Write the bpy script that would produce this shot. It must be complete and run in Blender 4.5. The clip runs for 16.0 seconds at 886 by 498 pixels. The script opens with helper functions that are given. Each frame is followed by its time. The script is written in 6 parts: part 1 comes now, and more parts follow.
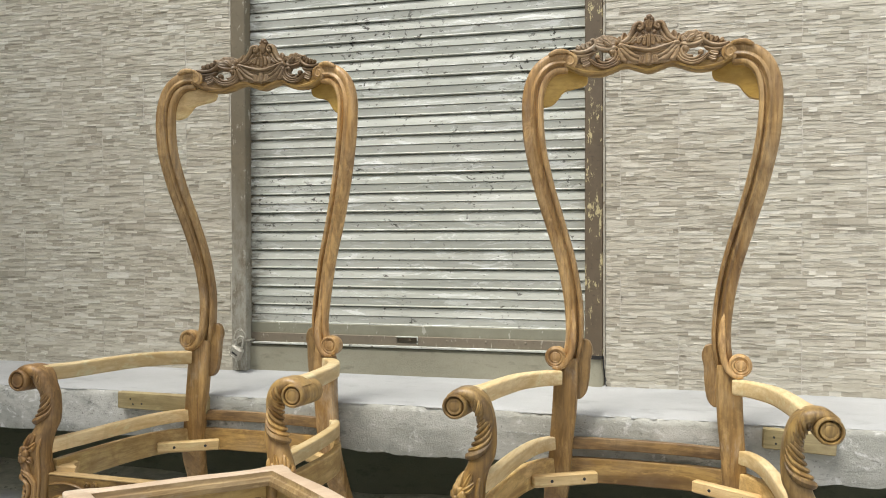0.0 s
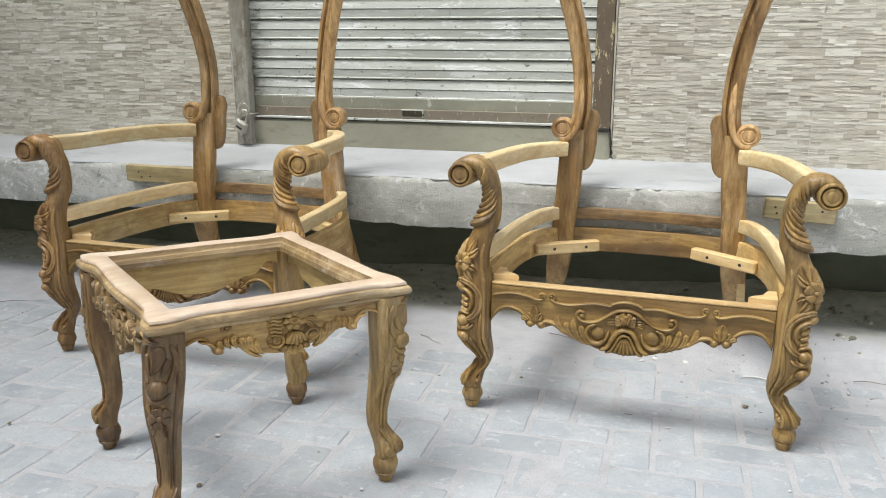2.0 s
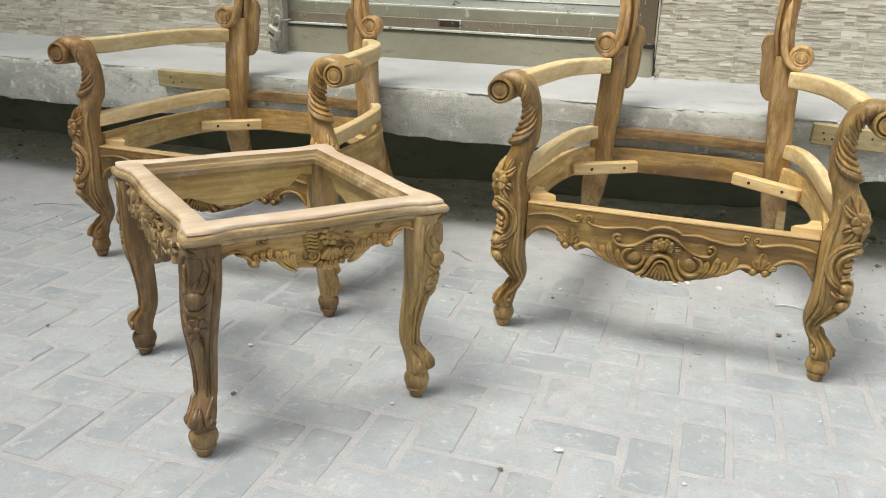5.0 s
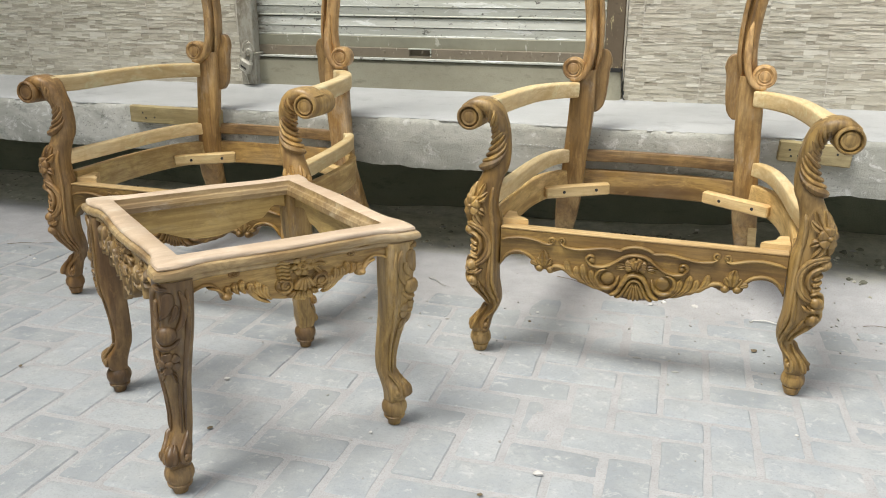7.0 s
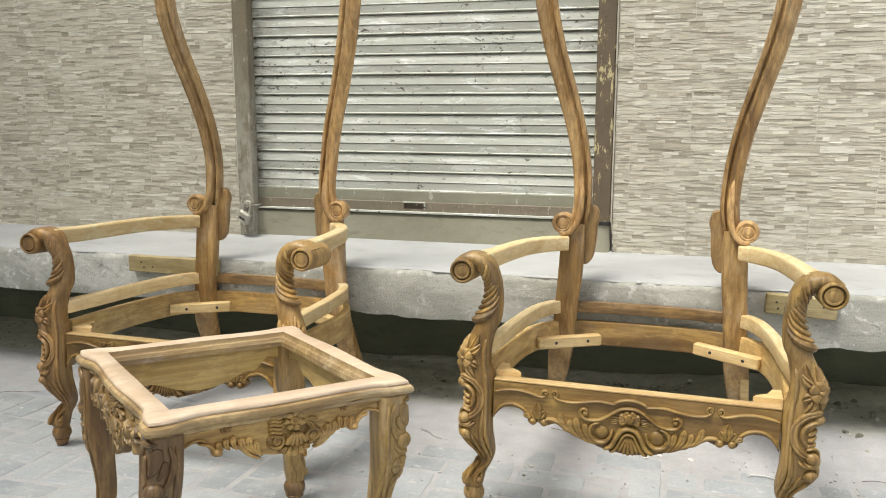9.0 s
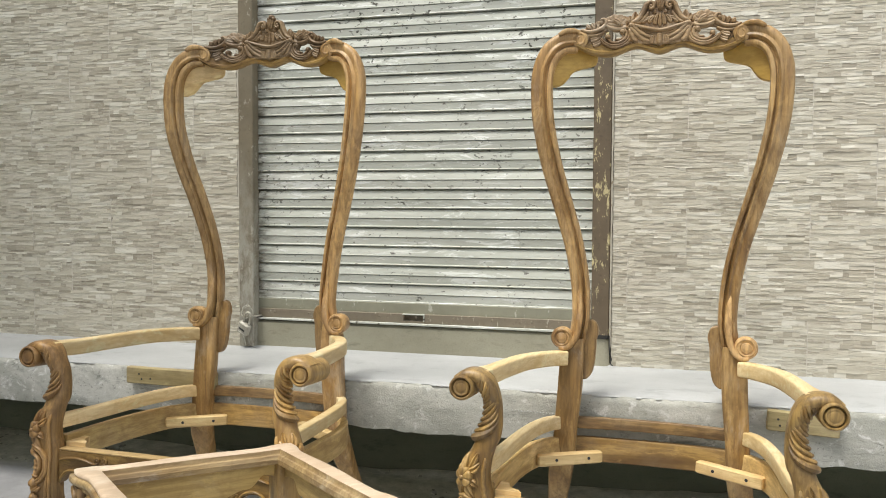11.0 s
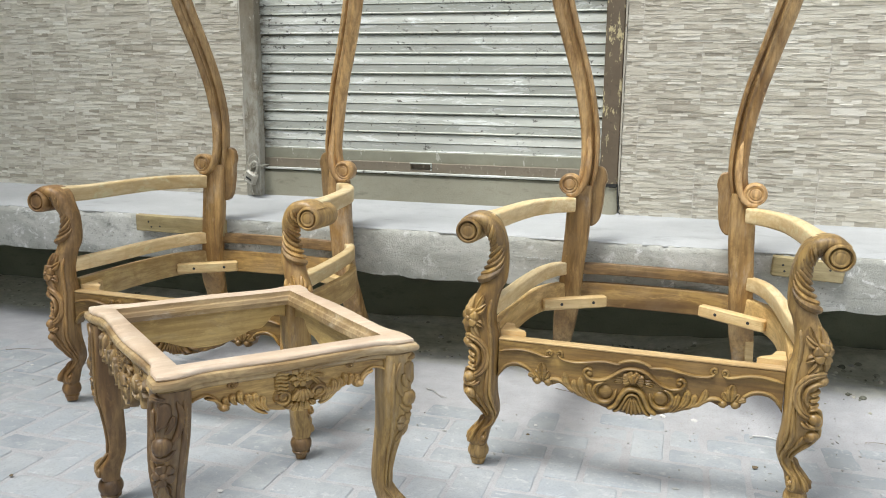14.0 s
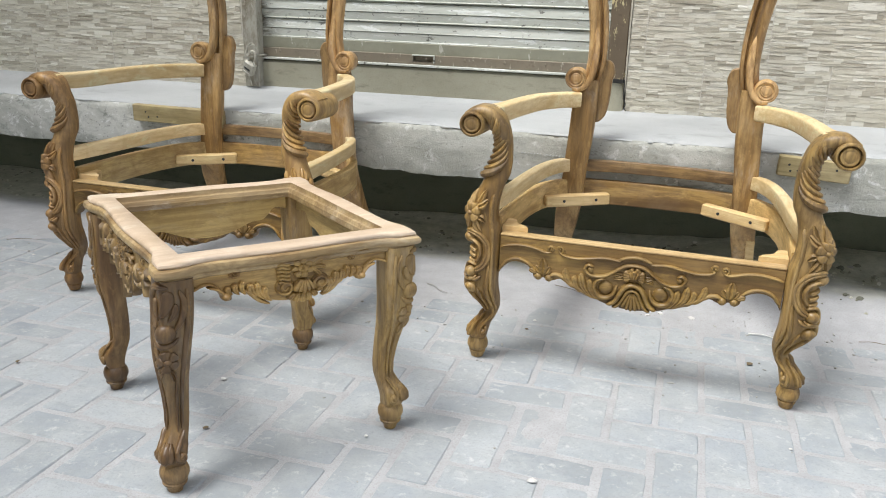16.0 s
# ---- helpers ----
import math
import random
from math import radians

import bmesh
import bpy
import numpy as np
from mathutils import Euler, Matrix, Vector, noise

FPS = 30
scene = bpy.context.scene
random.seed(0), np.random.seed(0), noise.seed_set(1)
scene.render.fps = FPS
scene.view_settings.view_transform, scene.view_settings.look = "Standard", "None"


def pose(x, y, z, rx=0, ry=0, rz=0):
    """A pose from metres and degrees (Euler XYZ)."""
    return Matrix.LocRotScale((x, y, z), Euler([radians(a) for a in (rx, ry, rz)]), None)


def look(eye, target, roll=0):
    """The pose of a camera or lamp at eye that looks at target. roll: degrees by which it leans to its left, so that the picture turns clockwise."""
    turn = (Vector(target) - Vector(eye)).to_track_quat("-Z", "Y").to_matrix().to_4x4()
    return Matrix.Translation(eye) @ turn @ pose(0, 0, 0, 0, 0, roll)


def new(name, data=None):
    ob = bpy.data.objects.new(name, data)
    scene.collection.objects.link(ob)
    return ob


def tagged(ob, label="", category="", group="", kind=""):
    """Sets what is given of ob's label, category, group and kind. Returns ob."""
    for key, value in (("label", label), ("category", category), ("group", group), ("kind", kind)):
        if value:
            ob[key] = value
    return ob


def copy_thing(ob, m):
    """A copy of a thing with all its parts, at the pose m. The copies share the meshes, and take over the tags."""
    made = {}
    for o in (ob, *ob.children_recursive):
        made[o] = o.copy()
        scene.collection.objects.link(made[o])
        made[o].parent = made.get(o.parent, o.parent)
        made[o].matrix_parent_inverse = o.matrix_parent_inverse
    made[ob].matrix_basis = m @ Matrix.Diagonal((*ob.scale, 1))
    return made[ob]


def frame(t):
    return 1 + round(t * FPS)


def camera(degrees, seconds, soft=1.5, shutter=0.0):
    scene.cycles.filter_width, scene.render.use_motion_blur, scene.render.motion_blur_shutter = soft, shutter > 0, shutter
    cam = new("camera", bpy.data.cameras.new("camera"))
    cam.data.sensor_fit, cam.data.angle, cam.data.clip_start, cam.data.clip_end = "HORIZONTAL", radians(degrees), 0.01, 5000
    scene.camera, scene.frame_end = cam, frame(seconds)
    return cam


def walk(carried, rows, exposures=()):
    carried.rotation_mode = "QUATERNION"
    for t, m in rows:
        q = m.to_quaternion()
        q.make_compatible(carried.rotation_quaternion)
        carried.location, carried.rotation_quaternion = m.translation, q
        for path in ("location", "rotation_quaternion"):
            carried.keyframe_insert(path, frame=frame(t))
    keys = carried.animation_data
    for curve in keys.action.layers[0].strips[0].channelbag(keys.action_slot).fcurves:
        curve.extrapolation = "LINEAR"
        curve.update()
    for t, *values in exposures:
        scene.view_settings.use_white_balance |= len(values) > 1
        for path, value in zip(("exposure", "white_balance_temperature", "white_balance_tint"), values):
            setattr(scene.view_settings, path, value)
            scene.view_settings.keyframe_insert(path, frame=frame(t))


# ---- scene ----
cam = camera(55.75, 16.0, soft=1.0)
PATH = [
    (0, (0.0054, 0.0196, 0.9866), (-0.5218, 1.9487, 0.9588), -0.16),
    (0.5, (0.0018, 0.0169, 0.9795), (-0.5214, 1.9446, 0.8777), -0.08),
    (1, (0.0048, 0.0251, 0.9597), (-0.5239, 1.9137, 0.5676), -0.26),
    (1.5, (0.0055, 0.0314, 0.9545), (-0.5155, 1.897, 0.4567), -0.20),
    (2, (0.0035, 0.0315, 0.9504), (-0.5197, 1.8852, 0.412), -0.26),
    (2.5, (-0.0, 0.0343, 0.9459), (-0.5149, 1.8799, 0.3725), -0.07),
    (3, (-0.0008, 0.0372, 0.944), (-0.5187, 1.8657, 0.321), -0.06),
    (3.5, (-0.0006, 0.0395, 0.9452), (-0.5186, 1.865, 0.3132), -0.04),
    (4, (-0.0291, 0.047, 0.9406), (-0.5939, 1.8364, 0.2484), 0.74),
    (4.2, (-0.0296, 0.0545, 0.9558), (-0.5877, 1.8281, 0.2191), 1.12),
    (6.5, (-0.0186, 0.0499, 0.9456), (-0.5714, 1.834, 0.2303), 0.28),
    (7, (-0.0088, 0.0525, 0.9543), (-0.5352, 1.8601, 0.2792), -0.32),
    (7.5, (-0.0031, 0.0466, 0.9568), (-0.525, 1.8805, 0.3534), -0.51),
    (8, (-0.0026, 0.0421, 0.9661), (-0.5287, 1.8965, 0.4327), -0.78),
    (8.5, (-0.0036, 0.0382, 0.9723), (-0.5289, 1.9144, 0.5206), -0.55),
    (9, (-0.0054, 0.0328, 0.9814), (-0.5375, 1.9298, 0.6372), 0.03),
    (9.5, (-0.0036, 0.0238, 0.9941), (-0.5615, 1.9317, 0.7732), -0.12),
    (10, (0.0042, 0.0233, 1.0129), (-0.5791, 1.9328, 0.8971), 0.12),
    (10.2, (0.0015, 0.0203, 1.0145), (-0.558, 1.9381, 0.9203), 0.51),
    (12.3, (-0.0035, 0.0147, 0.9872), (-0.5296, 1.9392, 0.8478), 0.20),
    (12.5, (-0.0064, 0.0154, 0.9775), (-0.5269, 1.9396, 0.8145), 0.33),
    (13, (-0.0040, 0.0173, 0.9771), (-0.5391, 1.9291, 0.7351), -0.14),
    (13.5, (-0.0079, 0.0237, 0.9687), (-0.5433, 1.9203, 0.6276), 0.02),
    (14, (-0.0016, 0.0314, 0.9710), (-0.5456, 1.9077, 0.5427), 0.29),
    (14.5, (-0.0021, 0.0340, 0.9693), (-0.5452, 1.8878, 0.4513), 0.62),
    (15, (-0.0087, 0.0404, 0.9616), (-0.5260, 1.8778, 0.3645), 1.36),
    (15.5, (-0.0134, 0.0423, 0.9551), (-0.5311, 1.8655, 0.3165), 1.37),
    (16, (-0.0123, 0.0441, 0.9549), (-0.5338, 1.8584, 0.2945), 1.14),
]
# exposure in stops, then the white balance that the clip's camera drifts through
BALANCE = [(t, stops, kelvin, tint) for t, stops, kelvin, tint in (
    (0.0, 0.80, 6750, 10), (0.5, 0.84, 6600, 10), (1.5, 0.86, 6320, 10), (2.5, 0.81, 6380, 10), (3.5, 0.80, 6480, 10), (4.1, 0.79, 6850, 6), (6.5, 0.73, 6600, 12), (7.0, 0.78, 6720, 9), (8.0, 0.86, 6800, 8),
    (9.0, 0.90, 6880, 9), (10.0, 0.88, 6910, 9), (12.5, 0.82, 6400, 9), (13.5, 0.87, 6340, 9), (14.5, 0.89, 6330, 9), (15.0, 0.84, 6340, 9), (16.0, 0.83, 6360, 10))]
walk(cam, [(t, look(eye, target, roll)) for t, eye, target, roll in PATH], BALANCE)

# ---- light: overcast street ----
SKY_STRENGTH, SUN_STRENGTH = 0.13, 2.1
world = bpy.data.worlds.new("overcast_sky")
scene.world = world
world.use_nodes = True
wn = world.node_tree.nodes
wl = world.node_tree.links
sky = wn.new("ShaderNodeTexSky")
sky.sky_type = "NISHITA"
sky.sun_disc = False
sky.sun_elevation = radians(68)
sky.sun_rotation = radians(222)
sky.air_density, sky.dust_density, sky.ozone_density = 1.0, 2.0, 1.5
desat = wn.new("ShaderNodeHueSaturation")
desat.inputs["Saturation"].default_value = 0.30
wl.new(sky.outputs[0], desat.inputs["Color"])
wl.new(desat.outputs[0], wn["Background"].inputs["Color"])
wn["Background"].inputs["Strength"].default_value = SKY_STRENGTH
sun_data = bpy.data.lights.new("sun", "SUN")
sun_data.energy, sun_data.angle, sun_data.color = SUN_STRENGTH, radians(24), (1.0, 0.985, 0.955)
sun = new("sun", sun_data)
sun.matrix_world = look((-2.2, -0.2, 8.0), (0, 2.2, 0))


# ---- materials ----
class Nodes:
    """A material with short ways to add and join nodes."""

    def __init__(self, name, rough=0.6, metal=0.0):
        self.mat = bpy.data.materials.new(name)
        self.mat.use_nodes = True
        self.t = self.mat.node_tree
        self.bsdf = self.t.nodes["Principled BSDF"]
        self.bsdf.inputs["Roughness"].default_value = rough
        self.bsdf.inputs["Metallic"].default_value = metal
        self.co = self.t.nodes.new("ShaderNodeTexCoord")

    def node(self, kind, **given):
        n = self.t.nodes.new(kind)
        for k, v in given.items():
            n.inputs[k.replace("_", " ")].default_value = v
        return n

    def join(self, a, b):
        self.t.links.new(a, b)

    def coords(self, scale=(1, 1, 1), turn=(0, 0, 0), space="Object"):
        m = self.node("ShaderNodeMapping", Scale=scale, Rotation=turn)
        if space == "World":
            self.join(self.node("ShaderNodeNewGeometry").outputs["Position"], m.inputs["Vector"])
            return m.outputs[0]
        shift = self.t.nodes.new("ShaderNodeVectorMath")
        shift.operation = "MULTIPLY_ADD"
        self.join(self.node("ShaderNodeObjectInfo").outputs["Random"], shift.inputs[0])
        shift.inputs[1].default_value = (7.3, 5.1, 9.7)
        self.join(self.co.outputs[space], shift.inputs[2])
        self.join(shift.outputs[0], m.inputs["Vector"])
        return m.outputs[0]

    def noise(self, scale, detail=5.0, rough=0.6, stretch=(1, 1, 1), distort=0.0, space="Object"):
        n = self.node("ShaderNodeTexNoise", Scale=scale, Detail=detail, Roughness=rough, Distortion=distort)
        self.join(self.coords(stretch, space=space), n.inputs["Vector"])
        return n.outputs["Fac"]

    def ramp(self, fac, *stops):
        r = self.node("ShaderNodeValToRGB")
        e = r.color_ramp.elements
        while len(e) < len(stops):
            e.new(0.5)
        for el, (pos, col) in zip(e, stops):
            el.position = pos
            el.color = (*col, 1) if len(col) == 3 else col
        self.join(fac, r.inputs[0])
        return r.outputs[0]

    def mix(self, fac, a, b, kind="MIX"):
        m = self.t.nodes.new("ShaderNodeMix")
        m.data_type, m.blend_type = "RGBA", kind
        for value, slot in ((fac, 0), (a, 6), (b, 7)):
            if isinstance(value, bpy.types.NodeSocket):
                self.join(value, m.inputs[slot])
            else:
                m.inputs[slot].default_value = value if slot == 0 else (*value, 1)
        return m.outputs[2]

    def grey(self, fac, low, high, a=0.35, b=0.65):
        return self.ramp(fac, (a, (low,) * 3), (b, (high,) * 3))

    def finish(self, color, bump=None, strength=0.3, distance=0.002, rough=None):
        self.join(color, self.bsdf.inputs["Base Color"])
        if bump is not None:
            b = self.node("ShaderNodeBump", Strength=strength, Distance=distance)
            self.join(bump, b.inputs["Height"])
            self.join(b.outputs[0], self.bsdf.inputs["Normal"])
        if rough is not None:
            self.join(rough, self.bsdf.inputs["Roughness"])
        return self.mat


def wood(name, light, mid, dark, axis=2, rough=0.55, dust=0.25, ring=9.0, streaks=0.6, chalk=0.0, stain=0.5, chisel=0.5):
    """Bare hardwood with its grain along one axis of the thing: growth figure, pores, brown stains, sanding dust and tool marks."""
    n = Nodes(name, rough)
    along = [1.0, 1.0, 1.0]
    along[axis] = 0.09
    half = [0.4 if i == axis else 1.0 for i in range(3)]
    deep = tuple(c * k for c, k in zip(dark, (0.62, 0.55, 0.50)))
    figure = n.noise(ring, 3, 0.5, along, 1.2)
    fine = n.noise(95, 4, 0.7, along)
    blotch = n.noise(7, 4, 0.6)
    col = n.ramp(figure, (0.28, dark), (0.45, mid), (0.60, light), (0.75, mid))
    col = n.mix(n.grey(fine, 0.0, 0.6, 0.42, 0.64), col, dark)
    col = n.mix(n.grey(blotch, 0.0, dust, 0.45, 0.7), col, (0.62, 0.52, 0.38))
    grime = n.noise(13, 6, 0.72, (1, 1, 1), 0.6)
    col = n.mix(n.grey(grime, 0.0, 0.45, 0.50, 0.68), col, dark)
    streak = n.noise(30, 4, 0.65, along, 0.8)
    col = n.mix(n.grey(streak, 0.0, streaks, 0.54, 0.68), col, dark)
    brown = n.noise(5.5, 5, 0.68, half, 1.0)
    col = n.mix(n.grey(brown, 0.0, stain, 0.50, 0.64), col, deep)
    worn = n.noise(24, 5, 0.7, half, 0.5)
    col = n.mix(n.grey(worn, 0.0, 0.5, 0.56, 0.68), col, tuple(min(c * 1.25, 0.8) for c in light))
    if chalk:
        smear = n.noise(11, 5, 0.7, [0.35 if i == axis else 1.0 for i in range(3)], 0.6)
        col = n.mix(n.grey(smear, 0.0, chalk, 0.56, 0.68), col, (0.66, 0.585, 0.48))
    info = n.node("ShaderNodeObjectInfo")
    tone = n.ramp(info.outputs["Random"], (0.0, (0.82, 0.83, 0.82)), (1.0, (1.14, 1.12, 1.08)))
    col = n.mix(1.0, col, tone, "MULTIPLY")
    tool = n.noise(46, 3, 0.55, half, 0.3)
    bump = n.mix(chisel, fine, tool)
    return n.finish(col, bump, 0.45, 0.0022, n.grey(blotch, rough - 0.1, rough + 0.15))


CARVED_TONES = ((0.60, 0.395, 0.175), (0.440, 0.265, 0.102), (0.165, 0.086, 0.029))
LEG_TONES = ((0.44, 0.285, 0.098), (0.300, 0.180, 0.055), (0.098, 0.052, 0.015))
CARVED = wood("carved_brown_wood", *LEG_TONES, 2, 0.45, 0.08, 9.0, 0.5, 0.1, 0.55)
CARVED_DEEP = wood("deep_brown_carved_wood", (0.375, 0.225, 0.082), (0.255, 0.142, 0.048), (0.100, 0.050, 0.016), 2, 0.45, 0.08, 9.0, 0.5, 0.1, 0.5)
STILE_WOOD = wood("sanded_stile_wood", *CARVED_TONES, 2, 0.40, 0.12, 9.0, 0.4, 0.2, 0.35)
CARVED_X = wood("carved_brown_wood_rail", (0.375, 0.238, 0.07), (0.255, 0.148, 0.04), (0.105, 0.055, 0.015), 0, 0.45, 0.06, 9.0, 0.5, 0.0, 0.5)
APRON = wood("stool_apron_wood", (0.58, 0.39, 0.14), (0.42, 0.262, 0.083), (0.15, 0.076, 0.021), 0, 0.46, 0.1, 9.0, 0.6, 0.15, 0.6)
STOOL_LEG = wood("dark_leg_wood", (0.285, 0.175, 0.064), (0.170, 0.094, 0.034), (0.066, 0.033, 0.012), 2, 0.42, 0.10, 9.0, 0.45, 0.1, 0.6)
RAIL = wood("sawn_rail_wood", (0.52, 0.330, 0.108), (0.38, 0.222, 0.066), (0.16, 0.084, 0.026), 0, 0.5, 0.15, 12, 0.6, 0.0, 0.4)
SIDE_RAIL = wood("pale_side_rail_wood", (0.70, 0.505, 0.225), (0.60, 0.41, 0.16), (0.34, 0.205, 0.072), 1, 0.5, 0.2, 12, 0.6, 0.0, 0.3)
RAIL_BACK = wood("brown_rail_wood", (0.36, 0.22, 0.085), (0.22, 0.125, 0.048), (0.09, 0.048, 0.018), 0, 0.5, 0.15, 16, 0.8, 0.0, 0.4)
OLD_PLANK = wood("dull_old_plank", (0.40, 0.33, 0.17), (0.33, 0.265, 0.13), (0.20, 0.155, 0.072), 0, 0.65, 0.2, 12, 0.6, 0.0, 0.3)
POST = wood("sanded_post_wood", (0.52, 0.340, 0.138), (0.375, 0.218, 0.074), (0.165, 0.093, 0.033), 2, 0.48, 0.18, 8.0, 0.7, 0.28, 0.5)
BROWN = wood("brown_wood", (0.37, 0.235, 0.095), (0.255, 0.152, 0.056), (0.110, 0.060, 0.022), 2, 0.48, 0.08, 9.0, 0.6, 0.22, 0.4)
CREST = wood("dark_crest_wood", (0.36, 0.245, 0.13), (0.240, 0.152, 0.076), (0.100, 0.058, 0.027), 0, 0.46, 0.2, 9.0, 0.3, 0.35, 0.5)
PALE_Y = wood("pale_planed_wood", (0.84, 0.685, 0.41), (0.765, 0.58, 0.305), (0.58, 0.40, 0.175), 1, 0.5, 0.25, 14, 0.5, 0.0, 0.12, 0.2)
PALE_X = wood("pale_planed_board", (0.74, 0.555, 0.285), (0.64, 0.455, 0.205), (0.46, 0.29, 0.115), 0, 0.5, 0.2, 14, 0.6, 0.0, 0.15, 0.2)
APRON_EDGE = wood("sawn_edge_wood", (0.56, 0.41, 0.205), (0.47, 0.325, 0.145), (0.31, 0.195, 0.078), 0, 0.55, 0.2, 12, 0.6, 0.0, 0.35)
STOOL_TOP = wood("sanded_top_wood", (0.63, 0.512, 0.40), (0.57, 0.448, 0.332), (0.47, 0.350, 0.240), 0, 0.40, 0.3, 7, 0.2, 0.7, 0.08, 0.3)
STOOL_RIM = wood("yellow_brown_moulding_wood", (0.53, 0.385, 0.195), (0.40, 0.268, 0.115), (0.21, 0.125, 0.048), 0, 0.46, 0.2, 9.0, 0.5, 0.35, 0.4)
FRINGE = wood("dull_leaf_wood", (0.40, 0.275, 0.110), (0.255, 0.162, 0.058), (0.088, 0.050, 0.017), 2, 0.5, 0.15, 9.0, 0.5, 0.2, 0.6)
INNER_BOARD = wood("sawn_inner_wood", (0.60, 0.43, 0.165), (0.49, 0.33, 0.108), (0.30, 0.185, 0.055), 0, 0.55, 0.1, 9.0, 0.7, 0.1, 0.4, 0.25)
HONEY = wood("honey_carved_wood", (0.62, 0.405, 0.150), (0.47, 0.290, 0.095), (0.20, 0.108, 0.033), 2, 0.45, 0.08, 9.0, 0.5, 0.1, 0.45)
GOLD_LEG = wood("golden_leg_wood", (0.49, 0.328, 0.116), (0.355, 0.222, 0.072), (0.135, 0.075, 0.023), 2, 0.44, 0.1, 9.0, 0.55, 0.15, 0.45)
PLY = wood("yellow_plywood", (0.57, 0.375, 0.100), (0.49, 0.310, 0.072), (0.37, 0.220, 0.045), 0, 0.5, 0.06, 8, 0.5, 0.0, 0.15, 0.2)
SCREW_HOLE = Nodes("screw_hole", 0.7)
SCREW_HOLE = SCREW_HOLE.finish(SCREW_HOLE.grey(SCREW_HOLE.noise(300), 0.015, 0.04))


def paver_material(joined):
    n = Nodes("blue_grey_paver", 0.8)
    geo = n.node("ShaderNodeNewGeometry")
    info = n.node("ShaderNodeObjectInfo")
    base = n.ramp(geo.outputs["Random Per Island"] if joined else info.outputs["Random"], (0.0, (0.258, 0.284, 0.301)), (0.5, (0.312, 0.339, 0.358)), (1.0, (0.364, 0.390, 0.408)))
    dust = n.grey(n.noise(7, 6, 0.65, (1, 1, 1), 0.0, "World"), 0.0, 0.8, 0.40, 0.66)
    col = n.mix(dust, base, (0.42, 0.435, 0.435))
    col = n.mix(n.grey(n.noise(160, 3, 0.7), 0.0, 0.5, 0.52, 0.7), col, (0.24, 0.25, 0.25))
    col = n.mix(n.grey(n.noise(2.3, 6, 0.7, (1, 1, 1), 0.6, "World"), 0.0, 0.6, 0.46, 0.66), col, (0.30, 0.315, 0.31))
    col = n.mix(n.grey(n.noise(19, 6, 0.75, (1, 1, 1), 0.8, "World"), 0.0, 0.5, 0.50, 0.68), col, (0.27, 0.29, 0.29))
    col = n.mix(n.grey(n.noise(34, 5, 0.7, (1, 1, 1), 0.5, "World"), 0.0, 0.7, 0.57, 0.70), col, (0.53, 0.53, 0.52))
    return n.finish(col, n.noise(120, 5, 0.7), 0.5, 0.002)


def dirt_material():
    n = Nodes("sandy_joint_dirt", 0.95)
    col = n.ramp(n.noise(14, 6, 0.65), (0.3, (0.352, 0.354, 0.358)), (0.7, (0.446, 0.448, 0.452)))
    col = n.mix(n.grey(n.noise(240, 4, 0.7), 0.0, 0.6, 0.5, 0.7), col, (0.27, 0.245, 0.22))
    # olive soil takes over towards the foot of the ledge, in uneven tongues
    soil = n.ramp(n.noise(18, 6, 0.7), (0.3, (0.29, 0.29, 0.215)), (0.7, (0.55, 0.535, 0.425)))
    split = n.node("ShaderNodeSeparateXYZ")
    n.join(n.node("ShaderNodeNewGeometry").outputs["Position"], split.inputs[0])
    deep = n.node("ShaderNodeMapRange", From_Min=2.60, From_Max=3.15)
    n.join(split.outputs["Y"], deep.inputs["Value"])
    tongues = n.mix(0.5, deep.outputs[0], n.noise(3.5, 6, 0.7, (1, 1, 1), 0.8))
    col = n.mix(n.grey(tongues, 0.0, 1.0, 0.44, 0.62), col, soil)
    return n.finish(col, n.noise(190, 6, 0.75), 0.8, 0.003)


def soil_material():
    n = Nodes("soil_and_rubble", 0.95)
    island = n.node("ShaderNodeNewGeometry").outputs["Random Per Island"]
    col = n.ramp(island, (0.0, (0.12, 0.12, 0.088)), (0.45, (0.30, 0.30, 0.23)), (0.8, (0.48, 0.47, 0.37)), (1.0, (0.72, 0.70, 0.61)))
    col = n.mix(n.grey(n.noise(60, 5, 0.7), 0.0, 0.6, 0.5, 0.68), col, (0.22, 0.215, 0.165))
    return n.finish(col, n.noise(120, 6, 0.75), 1.0, 0.006)


def concrete_material(name, light, dark, stain, scale=5.0):
    n = Nodes(name, 0.85)
    col = n.ramp(n.noise(scale, 7, 0.65, (0.6, 1, 1)), (0.3, dark), (0.68, light))
    col = n.mix(n.grey(n.noise(scale * 3.3, 5, 0.7, (0.5, 1, 1.6)), 0.0, 0.75, 0.56, 0.72), col, stain)
    col = n.mix(n.grey(n.noise(210, 4, 0.7), 0.0, 0.45, 0.55, 0.72), col, stain)
    bump = n.mix(0.5, n.noise(26, 6, 0.7), n.noise(190, 4, 0.7))
    return n.finish(col, bump, 0.6, 0.006)


